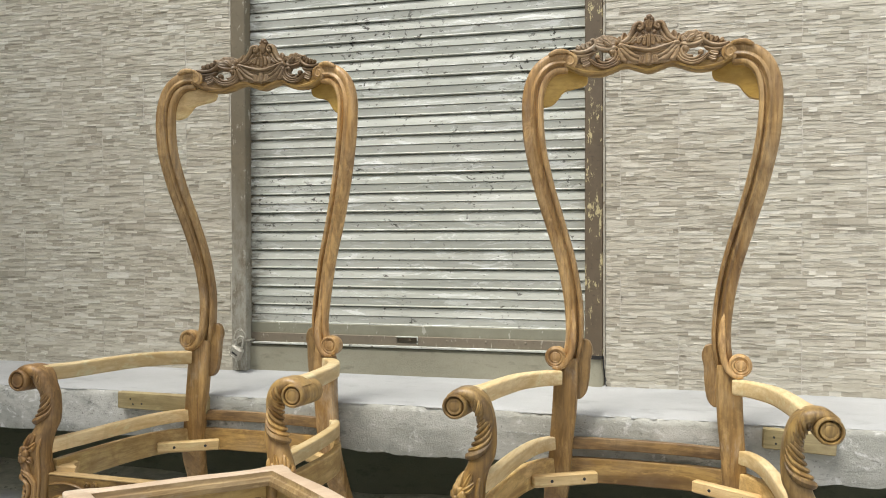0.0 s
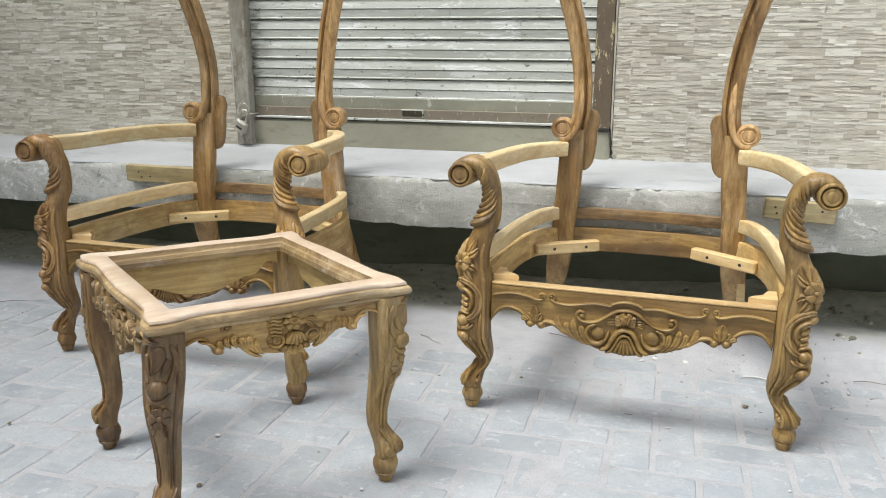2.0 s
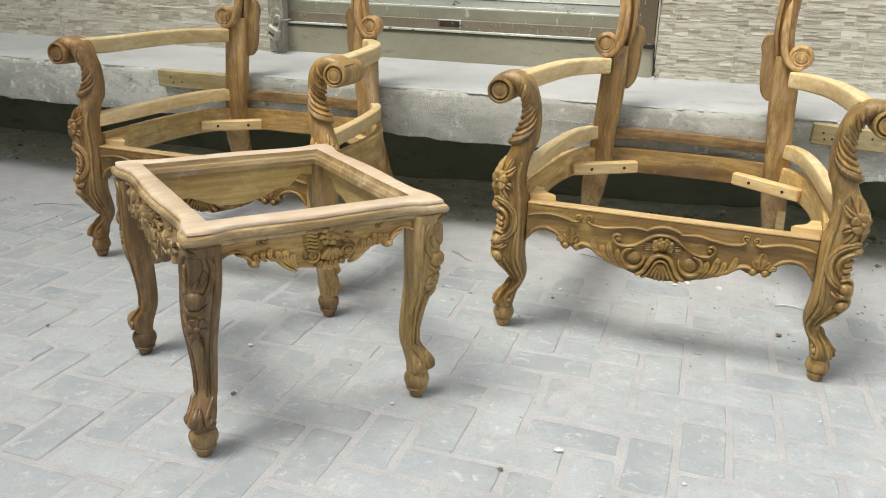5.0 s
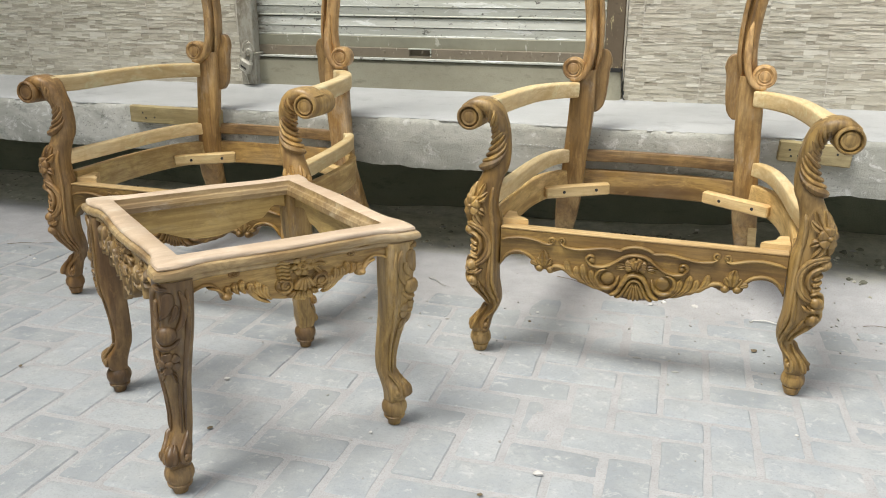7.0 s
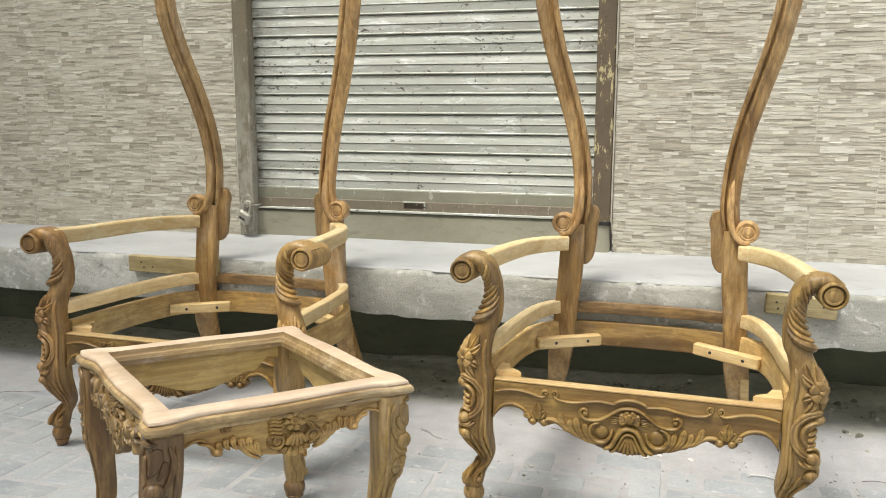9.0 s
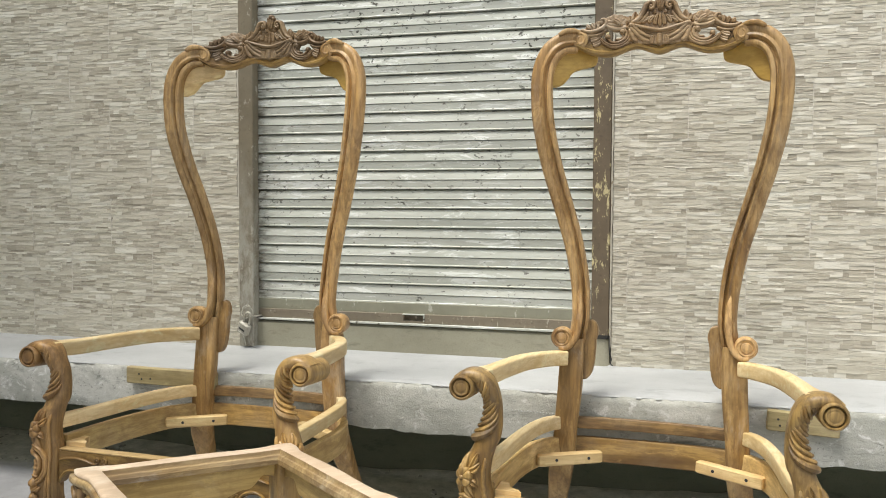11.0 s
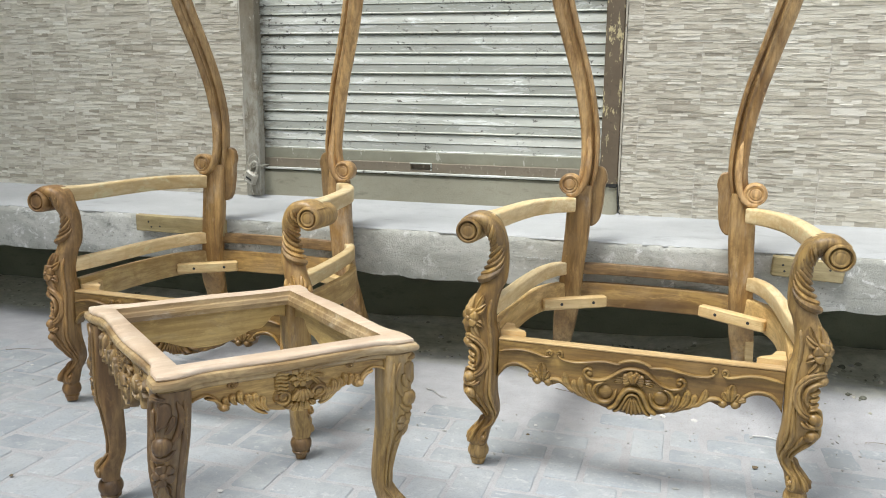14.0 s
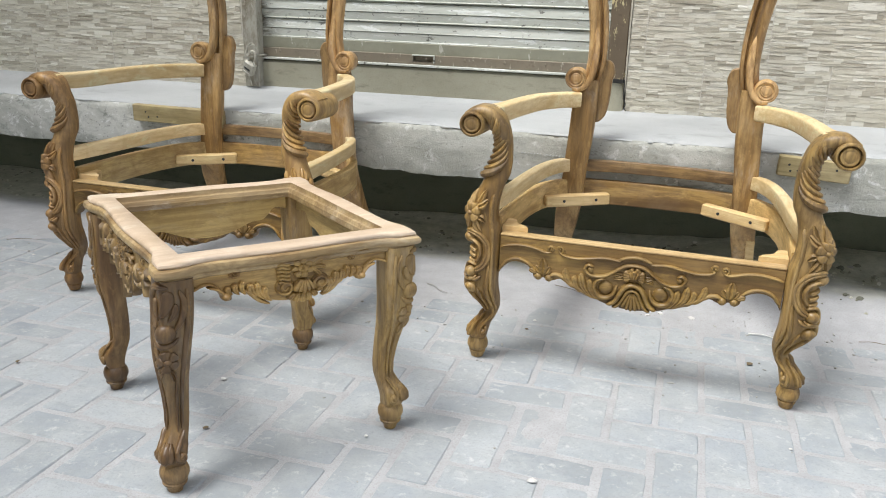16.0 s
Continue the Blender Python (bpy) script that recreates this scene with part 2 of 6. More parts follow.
def ledge_material():
    n = Nodes("rough_slab_concrete", 0.88)
    col = n.ramp(n.noise(5.5, 7, 0.68, (0.6, 1, 1.1), 0.5), (0.34, (0.325, 0.326, 0.285)), (0.5, (0.455, 0.452, 0.405)), (0.64, (0.605, 0.600, 0.55)))
    col = n.mix(n.grey(n.noise(15, 6, 0.72, (0.7, 1, 1.2), 0.8), 0.0, 0.6, 0.53, 0.64), col, (0.27, 0.275, 0.25))
    col = n.mix(n.grey(n.noise(23, 6, 0.75, (0.8, 1, 1.0), 0.8), 0.0, 0.85, 0.56, 0.64), col, (0.74, 0.74, 0.71))
    col = n.mix(n.grey(n.noise(85, 4, 0.7), 0.0, 0.7, 0.61, 0.69), col, (0.12, 0.12, 0.10))
    mould = n.noise(10, 6, 0.75, (0.6, 1, 1.5), 1.0)
    col = n.mix(n.grey(mould, 0.0, 0.72, 0.57, 0.66), col, (0.12, 0.123, 0.100))
    damp = n.noise(2.6, 5, 0.65, (0.5, 1, 1.5), 0.6)
    col = n.mix(n.grey(damp, 0.0, 0.45, 0.45, 0.62), col, (0.36, 0.362, 0.31))
    bump = n.mix(0.3, n.noise(18, 7, 0.72), n.noise(160, 4, 0.7))
    return n.finish(col, bump, 0.75, 0.010)


def tile_material():
    n = Nodes("split_stone_tile", 0.55)
    geo = n.node("ShaderNodeNewGeometry")
    island = geo.outputs["Random Per Island"]
    col = n.ramp(island, (0.0, (0.325, 0.292, 0.222)), (0.10, (0.450, 0.414, 0.326)), (0.30, (0.540, 0.506, 0.405)), (0.6, (0.607, 0.575, 0.470)), (0.85, (0.660, 0.630, 0.527)), (1.0, (0.76, 0.74, 0.642)))
    streak = n.noise(62, 6, 0.74, (0.16, 1, 1.5), 0.6, "World")
    col = n.mix(n.grey(streak, 0.0, 0.8, 0.53, 0.63), col, (0.31, 0.27, 0.21))
    col = n.mix(n.grey(n.noise(110, 4, 0.7, (0.5, 1, 1), 0.0, "World"), 0.0, 0.45, 0.55, 0.7), col, (0.75, 0.72, 0.64))
    col = n.mix(n.grey(n.noise(2.2, 4, 0.6, (1, 1, 1), 0.0, "World"), 0.0, 0.3, 0.4, 0.7), col, (0.52, 0.46, 0.37))
    col = n.mix(n.grey(n.noise(26, 5, 0.7, (0.25, 1, 1.6), 0.6, "World"), 0.0, 0.45, 0.52, 0.66), col, (0.41, 0.37, 0.30))
    return n.finish(col, n.noise(70, 6, 0.75, (0.22, 1, 1), 0.0, "World"), 0.7, 0.003)


def shutter_material():
    n = Nodes("galvanised_shutter_steel", 0.6, 0.08)
    info = n.node("ShaderNodeObjectInfo")
    col = n.ramp(n.noise(5, 6, 0.65, (0.35, 1, 1), 0.0, "World"), (0.3, (0.475, 0.49, 0.435)), (0.7, (0.64, 0.655, 0.59)))
    white = n.noise(19, 6, 0.74, (0.3, 1, 1.6), 0.9, "World")
    col = n.mix(n.grey(white, 0.0, 0.85, 0.54, 0.60), col, (0.80, 0.82, 0.78))
    scuff = n.noise(22, 6, 0.75, (0.3, 1, 1.4), 0.5, "World")
    col = n.mix(n.grey(scuff, 0.0, 0.6, 0.58, 0.70), col, (0.36, 0.36, 0.31))
    fleck = n.noise(62, 4, 0.6, (0.7, 1, 1), 0.0, "World")
    col = n.mix(n.grey(fleck, 0.0, 0.9, 0.645, 0.68), col, (0.10, 0.09, 0.075))
    rust = n.mix(1.0, n.grey(n.noise(45, 4, 0.65, (0.7, 1, 1.1), 0.3, "World"), 0.0, 1.0, 0.585, 0.62), n.grey(n.noise(3.1, 3, 0.6, (1, 1, 1), 0.0, "World"), 0.0, 1.0, 0.50, 0.60), "MULTIPLY")
    col = n.mix(rust, col, (0.085, 0.08, 0.065))
    # grime that creeps in from the guide on one side
    split = n.node("ShaderNodeSeparateXYZ")
    n.join(n.node("ShaderNodeNewGeometry").outputs["Position"], split.inputs[0])
    edge = n.node("ShaderNodeMapRange", From_Min=-1.60, From_Max=-1.715)
    n.join(split.outputs["X"], edge.inputs["Value"])
    patch = n.grey(n.noise(38, 5, 0.7, (0.35, 1, 1.3), 0.0, "World"), 0.0, 1.0, 0.44, 0.60)
    col = n.mix(n.mix(1.0, edge.outputs[0], patch, "MULTIPLY"), col, (0.15, 0.135, 0.10))
    tone = n.ramp(info.outputs["Random"], (0.0, (0.90, 0.91, 0.90)), (1.0, (1.0, 1.0, 1.0)))
    col = n.mix(1.0, col, tone, "MULTIPLY")
    return n.finish(col, n.noise(40, 4, 0.6, (1, 1, 1), 0.0, "World"), 0.15, 0.002, n.grey(n.noise(12, 5, 0.6), 0.56, 0.74))


def painted_steel(name, paint, bare, under, amount=0.6, worn=None):
    n = Nodes(name, 0.55, 0.1)
    chips = n.noise(26, 5, 0.75, (1.6, 1, 0.55))
    col = n.ramp(n.noise(8, 5, 0.6), (0.3, tuple(c * 0.75 for c in paint)), (0.7, paint))
    col = n.mix(n.grey(chips, 0.0, 1.0, amount, amount + 0.03), col, under)
    col = n.mix(n.grey(n.noise(60, 4, 0.7), 0.0, 0.6, 0.58, 0.7), col, bare)
    if worn:
        # paint worn off to dusty primer below about elbow height, with a ragged edge
        split = n.node("ShaderNodeSeparateXYZ")
        n.join(n.node("ShaderNodeNewGeometry").outputs["Position"], split.inputs[0])
        low = n.node("ShaderNodeMapRange", From_Min=1.30, From_Max=0.80)
        n.join(split.outputs["Z"], low.inputs["Value"])
        ragged = n.grey(n.noise(16, 6, 0.75, (1.4, 1, 0.6)), 0.0, 1.0, 0.36, 0.56)
        col = n.mix(n.mix(1.0, low.outputs[0], ragged, "MULTIPLY"), col, worn)
    return n.finish(col, chips, 0.35, 0.002)


PAVER, PAVER_FAR, DIRT, SOIL = paver_material(False), paver_material(True), dirt_material(), soil_material()
LEDGE_TOP = concrete_material("smooth_screed_concrete", (0.475, 0.485, 0.48), (0.375, 0.385, 0.38), (0.30, 0.305, 0.30), 3.0)
LEDGE = ledge_material()
PLASTER = concrete_material("green_grey_plaster", (0.375, 0.360, 0.272), (0.285, 0.270, 0.198), (0.165, 0.155, 0.112), 5.0)
# low base colour carries the shade of the hollow under the ledge
RECESS = concrete_material("shade_dark_recess_concrete", (0.225, 0.240, 0.172), (0.148, 0.161, 0.112), (0.084, 0.093, 0.064), 4.0)
GROUT = concrete_material("tile_grout", (0.66, 0.625, 0.545), (0.55, 0.515, 0.44), (0.42, 0.385, 0.32), 9.0)
TILE, SHUTTER = tile_material(), shutter_material()
JAMB_LEFT = painted_steel("weathered_brown_steel", (0.225, 0.19, 0.130), (0.12, 0.10, 0.07), (0.44, 0.415, 0.34), 0.60, (0.40, 0.385, 0.325))
JAMB_RIGHT = painted_steel("peeling_brown_steel", (0.17, 0.13, 0.085), (0.09, 0.065, 0.045), (0.60, 0.52, 0.29), 0.575)
RAIL_PAINT = painted_steel("dull_rail_steel", (0.33, 0.325, 0.245), (0.22, 0.19, 0.14), (0.50, 0.49, 0.42), 0.62)
RAIL_BROWN = painted_steel("rusty_rail_steel", (0.265, 0.225, 0.165), (0.17, 0.13, 0.09), (0.46, 0.43, 0.36), 0.6)
LOCK_STEEL = painted_steel("worn_padlock_steel", (0.46, 0.44, 0.37), (0.26, 0.22, 0.16), (0.56, 0.54, 0.46), 0.55)
BLACK = painted_steel("black_rubber_and_gap", (0.03, 0.03, 0.028), (0.02, 0.02, 0.02), (0.06, 0.06, 0.055), 0.65)
CHIP = concrete_material("white_plaster_chip", (0.68, 0.67, 0.64), (0.54, 0.53, 0.50), (0.40, 0.39, 0.36), 40.0)
SPLINTER = concrete_material("grey_wood_chip", (0.44, 0.435, 0.40), (0.32, 0.315, 0.285), (0.20, 0.195, 0.17), 30.0)
LEAF_DRY = concrete_material("dry_leaf", (0.20, 0.15, 0.085), (0.11, 0.085, 0.05), (0.07, 0.055, 0.035), 60.0)


# ---- mesh building ----
class Shape:
    """Vertices and faces of one mesh, gathered piece by piece."""

    def __init__(self):
        self.v, self.f = [], []

    def grid(self, rows, closed=True, caps=True):
        """Faces between rows of points; closed: each row is a ring."""
        base, m = len(self.v), len(rows[0])
        for row in rows:
            self.v.extend(tuple(p) for p in row)
        for i in range(len(rows) - 1):
            for j in range(m if closed else m - 1):
                a, b = base + i * m + j, base + i * m + (j + 1) % m
                self.f.append((a, b, b + m, a + m))
        if closed and caps:
            self.f.append(tuple(base + j for j in range(m)))
            self.f.append(tuple(base + (len(rows) - 1) * m + j for j in range(m)))
        return self

    def box(self, lo, hi, bevel=0.0):
        """A box with chamfered upright and level edges."""
        (x0, y0, z0), (x1, y1, z1) = lo, hi
        b = bevel
        if b <= 0:
            rows = [[(x0, y0, z), (x1, y0, z), (x1, y1, z), (x0, y1, z)] for z in (z0, z1)]
            return self.grid(rows)

        def ring(z, d):
            return [(x0 + d + b, y0 + d, z), (x1 - d - b, y0 + d, z), (x1 - d, y0 + d + b, z), (x1 - d, y1 - d - b, z),
                    (x1 - d - b, y1 - d, z), (x0 + d + b, y1 - d, z), (x0 + d, y1 - d - b, z), (x0 + d, y0 + d + b, z)]

        return self.grid([ring(z0, b), ring(z0 + b, 0), ring(z1 - b, 0), ring(z1, b)])

    def mesh(self, name, smooth=40):
        me = bpy.data.meshes.new(name)
        me.from_pydata(self.v, [], self.f)
        bm = bmesh.new()
        bm.from_mesh(me)
        bmesh.ops.recalc_face_normals(bm, faces=bm.faces)
        bm.to_mesh(me)
        bm.free()
        if smooth:
            me.polygons.foreach_set("use_smooth", [True] * len(me.polygons))
            me.set_sharp_from_angle(angle=radians(smooth))
        return me


def part(name, shape, material, parent=None, label="", smooth=40):
    me = shape if isinstance(shape, bpy.types.Mesh) else shape.mesh(name, smooth)
    if not me.materials:
        me.materials.append(material)
    ob = new(name, me)
    ob.parent = parent
    return tagged(ob, label)


def catmull(points, steps=6):
    """A smooth run through control points of any dimension."""
    p = [np.array(q, float) for q in points]
    p = [2 * p[0] - p[1]] + p + [2 * p[-1] - p[-2]]
    out = []
    for i in range(1, len(p) - 2):
        a, b, c, d = p[i - 1 : i + 3]
        for s in range(steps):
            t = s / steps
            out.append(0.5 * (2 * b + (c - a) * t + (2 * a - 5 * b + 4 * c - d) * t * t + (3 * b - a - 3 * c + d) * t**3))
    out.append(p[-2])
    return out


def sweep(shape, path, section, ref, scale=None):
    """Carries a section of (across, out) pairs along a path; out points towards ref. scale(i) gives factors for both."""
    path = [Vector(q[:3]) for q in path]
    rows = []
    for i, p in enumerate(path):
        t = (path[min(i + 1, len(path) - 1)] - path[max(i - 1, 0)]).normalized()
        side = t.cross(Vector(ref)).normalized()
        out = side.cross(t).normalized()
        sa, sb = scale(i / (len(path) - 1)) if scale else (1, 1)
        rows.append([p + side * a * sa + out * b * sb for a, b in section])
    return shape.grid(rows)


def rounded(w, h, r, n=3):
    """A rounded rectangle as (across, out) pairs round its centre."""
    out = []
    for cx, cy, a0 in ((w / 2 - r, h / 2 - r, 0), (-w / 2 + r, h / 2 - r, 90), (-w / 2 + r, -h / 2 + r, 180), (w / 2 - r, -h / 2 + r, 270)):
        for k in range(n + 1):
            a = radians(a0 + 90 * k / n)
            out.append((cx + r * math.cos(a), cy + r * math.sin(a)))
    return out


def extrude(shape, outline, place, back, front, bevel=0.002):
    """A plate from an outline of (a, b), set in space by place(a, b, h) between two heights; its front edge is eased."""
    n = len(outline)
    ca, cb = sum(a for a, b in outline) / n, sum(b for a, b in outline) / n

    def ring(h, d):
        out = []
        for i, (a, b) in enumerate(outline):
            pa, pb = outline[i - 1]
            qa, qb = outline[(i + 1) % n]
            na, nb = qb - pb, pa - qa
            m = math.hypot(na, nb) or 1
            s = d * SIGN
            out.append(place(a - na / m * s, b - nb / m * s, h))
        return out

    area = sum(outline[i - 1][0] * outline[i][1] - outline[i][0] * outline[i - 1][1] for i in range(n))
    SIGN = 1 if area > 0 else -1
    return shape.grid([ring(back, 0), ring(front - bevel, 0), ring(front, bevel)])


# ornaments are drawn in (a, b) on a face and raised by h; place(a, b, h) sets them in space
def cord(shape, place, line, r0, r1=None, h=0.0, flat=1.0, sides=8):
    """A rounded, tapering cord along a line."""
    r1 = r0 if r1 is None else r1
    rows, n = [], len(line)
    for i, (a, b) in enumerate(line):
        pa, pb = line[max(i - 1, 0)]
        qa, qb = line[min(i + 1, n - 1)]
        m = math.hypot(qa - pa, qb - pb) or 1
        na, nb = -(qb - pb) / m, (qa - pa) / m
        t = i / max(n - 1, 1)
        r = (r0 + (r1 - r0) * t) * (0.35 if i in (0, n - 1) else 1)
        rows.append([place(a + na * r * math.cos(w), b + nb * r * math.cos(w), h + r * flat * math.sin(w)) for w in [2 * math.pi * k / sides for k in range(sides)]])
    return shape.grid(rows)


def spiral(a, b, radius, turns, start, inner=0.12, steps=18, hand=1):
    """A line that winds inwards to (a, b)."""
    n = int(steps * turns)
    out = []
    for i in range(n + 1):
        t = i / n
        w = radians(start) + hand * t * turns * 2 * math.pi
        r = radius * (1 - (1 - inner) * t**0.85)
        out.append((a + r * math.cos(w), b + r * math.sin(w)))
    return out


def button(shape, place, a, b, ra, rb=None, h=0.0, high=0.006, n=10):
    """A domed knob."""
    rb = ra if rb is None else rb
    rows = []
    for k in range(5):
        w = math.pi / 2 * k / 4.6
        rows.append([place(a + ra * math.cos(w) * math.cos(u), b + rb * math.cos(w) * math.sin(u), h + high * math.sin(w)) for u in [2 * math.pi * j / n for j in range(n)]])
    rows.insert(0, [place(a + ra * math.cos(u), b + rb * math.sin(u), h - 0.006) for u in [2 * math.pi * j / n for j in range(n)]])
    return shape.grid(rows)


def volute(shape, place, a, b, radius, turns=1.5, start=90, hand=1, cordr=None, h=0.0, tail=None):
    """A carved scroll with a raised eye, and a tail that runs into it."""
    c = cordr or radius * 0.3
    line = spiral(a, b, radius, turns, start, 0.28, 16, hand)
    if tail:
        line = [tuple(q) for q in catmull(tail + [line[0]], 5)][:-1] + line
    cord(shape, place, line, c * (0.6 if tail else 1.0), c * 0.75, h, 1.1)
    return button(shape, place, a, b, radius * 0.36, None, h, c * 1.25)


def leaf(shape, place, root, tip, width, bend=0.0, high=0.008, h=0.0, n=9):
    """A pointed leaf with a raised rim and a sunk midrib, bent to one side."""
    (a0, b0), (a1, b1) = root, tip
    da, db = a1 - a0, b1 - b0
    length = math.hypot(da, db)
    na, nb = -db / length, da / length
    rows = []
    for i in range(n):
        t = i / (n - 1)
        w = width * 0.5 * (math.sin(math.pi * min(t * 0.90 + 0.07, 1.0)) ** 0.6) + 0.0006
        off = bend * math.sin(math.pi * t)
        ca, cb = a0 + da * t + na * off, b0 + db * t + nb * off
        lift = high * (0.45 + 0.55 * math.sin(math.pi * min(0.15 + t * 0.8, 1)))
        row = []
        for s, hh in ((-1, -0.004), (-0.8, lift * 0.7), (-0.4, lift), (0, lift * 0.45), (0.4, lift), (0.8, lift * 0.7), (1, -0.004)):
            row.append(place(ca + na * w * s, cb + nb * w * s, h + hh))
        rows.append(row)
    return shape.grid(rows, True)


def band(shape, place, points, widths, high, h=0.0, steps=5, flute=0.0):
    """A rounded carved band along a smooth line; widths are given at its points, and a flute may run along its middle."""
    line = [tuple(q) for q in catmull([(a, b, w) for (a, b), w in zip(points, widths)], steps)]
    n = len(line)
    rows = []
    for i, (a, b, w) in enumerate(line):
        pa, pb, _ = line[max(i - 1, 0)]
        qa, qb, _ = line[min(i + 1, n - 1)]
        m = math.hypot(qa - pa, qb - pb) or 1
        na, nb = -(qb - pb) / m, (qa - pa) / m
        end = min(i, n - 1 - i)
        k = 0.45 if end == 0 else 0.85 if end == 1 else 1.0
        row = [place(a - na * w * k * 0.5, b - nb * w * k * 0.5, h - 0.005)]
        for s in (-1.0, -0.86, -0.6, -0.3, 0.0, 0.3, 0.6, 0.86, 1.0):
            up = math.sqrt(max(1 - s * s * 0.96, 0)) * (1 - flute * max(1 - abs(s) / 0.45, 0))
            row.append(place(a + na * w * k * 0.5 * s, b + nb * w * k * 0.5 * s, h + high * k * up))
        row.append(place(a + na * w * k * 0.5, b + nb * w * k * 0.5, h - 0.005))
        rows.append(row)
    return shape.grid(rows)


def lobe(shape, place, root, tip, width, bend=0.0, high=0.009, h=0.0, flute=0.25):
    """A plump acanthus lobe, narrow at its root and blunt at its tip."""
    (a0, b0), (a1, b1) = root, tip
    da, db = a1 - a0, b1 - b0
    m = math.hypot(da, db)
    na, nb = -db / m * bend, da / m * bend
    pts = [(a0 + da * t + na * math.sin(math.pi * t), b0 + db * t + nb * math.sin(math.pi * t)) for t in (0, 0.3, 0.6, 0.85, 1.0)]
    return band(shape, place, pts, [width * k for k in (0.45, 0.75, 1.0, 0.9, 0.5)], high, h, 3, flute)


def flower(shape, place, a, b, radius, petals=6, h=0.0, turn=0.0, high=0.009):
    for k in range(petals):
        w = radians(turn) + 2 * math.pi * k / petals
        lobe(shape, place, (a + 0.12 * radius * math.cos(w), b + 0.12 * radius * math.sin(w)), (a + radius * math.cos(w), b + radius * math.sin(w)), radius * 5.2 / petals, 0.0, high, h, 0.12)
    return button(shape, place, a, b, radius * 0.28, None, h + high * 0.5, high * 0.7)


def turned(shape, profile, center, n=20):
    """A turned piece: (radius, height) pairs round an upright axis."""
    return shape.grid([[(center[0] + r * math.cos(w), center[1] + r * math.sin(w), center[2] + z) for w in [2 * math.pi * k / n for k in range(n)]] for r, z in profile])


def post(shape, keys, n=20, power=3.2, steps=5):
    """A carved post: (z, x, y, half width, half depth) stations with squarish rounded sections."""
    rows = []
    for z, x, y, hx, hy in catmull(keys, steps):
        row = []
        for k in range(n):
            w = 2 * math.pi * k / n
            c, s = math.cos(w), math.sin(w)
            row.append((x + hx * math.copysign(abs(c) ** (2 / power), c), y + hy * math.copysign(abs(s) ** (2 / power), s), z))
        rows.append(row)
    return shape.grid(rows)


def thing(name, label, category, group="", kind=""):
    return tagged(new(name), label, category, group, kind)


# ---- the setting ----
STAND = pose(0, 0, 0, -2.612, 0.566, 0)
RISE = 0.0135
GROUND = STAND @ pose(0, 0, RISE)
WALL_Y, LEDGE_Y, SHUTTER_Y = 3.178, 2.745, 3.231
LEFT_IN, LEFT_OUT, RIGHT_IN, RIGHT_OUT = -1.706, -1.772, -0.307, -0.241


def soil_rise(x, y):
    """Height of the soil that is heaped up against and under the ledge, most where nothing is kept in front."""
    a = min(max((y - 2.48) / 0.38, 0), 1)
    b = min(max((x + 0.15) / 0.5, 0), 1)
    return (0.008 + 0.054 * b * b * (3 - 2 * b)) * a * a * (3 - 2 * a)


def build_ground():
    xs = [-60, -30, -15, -8, -5] + [-4.2 + 0.03 * i for i in range(215)] + [3, 5, 8, 15, 30, 60]
    ys = [-60, -30, -15, -8, -4, -1.5, 0] + [0.6 + 0.03 * i for i in range(100)] + [4, 6, 10, 30, 60]
    s = Shape()
    rows = []
    for y in ys:
        row = []
        for x in xs:
            z = -0.0026
            if -4.3 < x < 2.4 and 0.5 < y < 3.7:
                n = noise.noise((x * 5, y * 5, 0)) + 0.5 * noise.noise((x * 17, y * 17, 3))
                rise = min(max((y - 2.30) / 0.40, 0), 1)
                z += 0.0010 * n + 0.0036 * rise * (1 + 0.6 * n) + soil_rise(x, y) * (1 + 0.25 * n)
                if y > 2.95:
                    z += 0.018 * min((y - 2.95) / 0.3, 1) * (0.6 + noise.noise((x * 3, y * 6, 7)))
            row.append((x, y, z))
        rows.append(row)
    s.grid(rows, False)
    ob = part("ground", s, DIRT)
    ob.matrix_basis = GROUND
    return tagged(ob, "dusty sandy street ground under grey paving blocks", "ground", kind="structure")


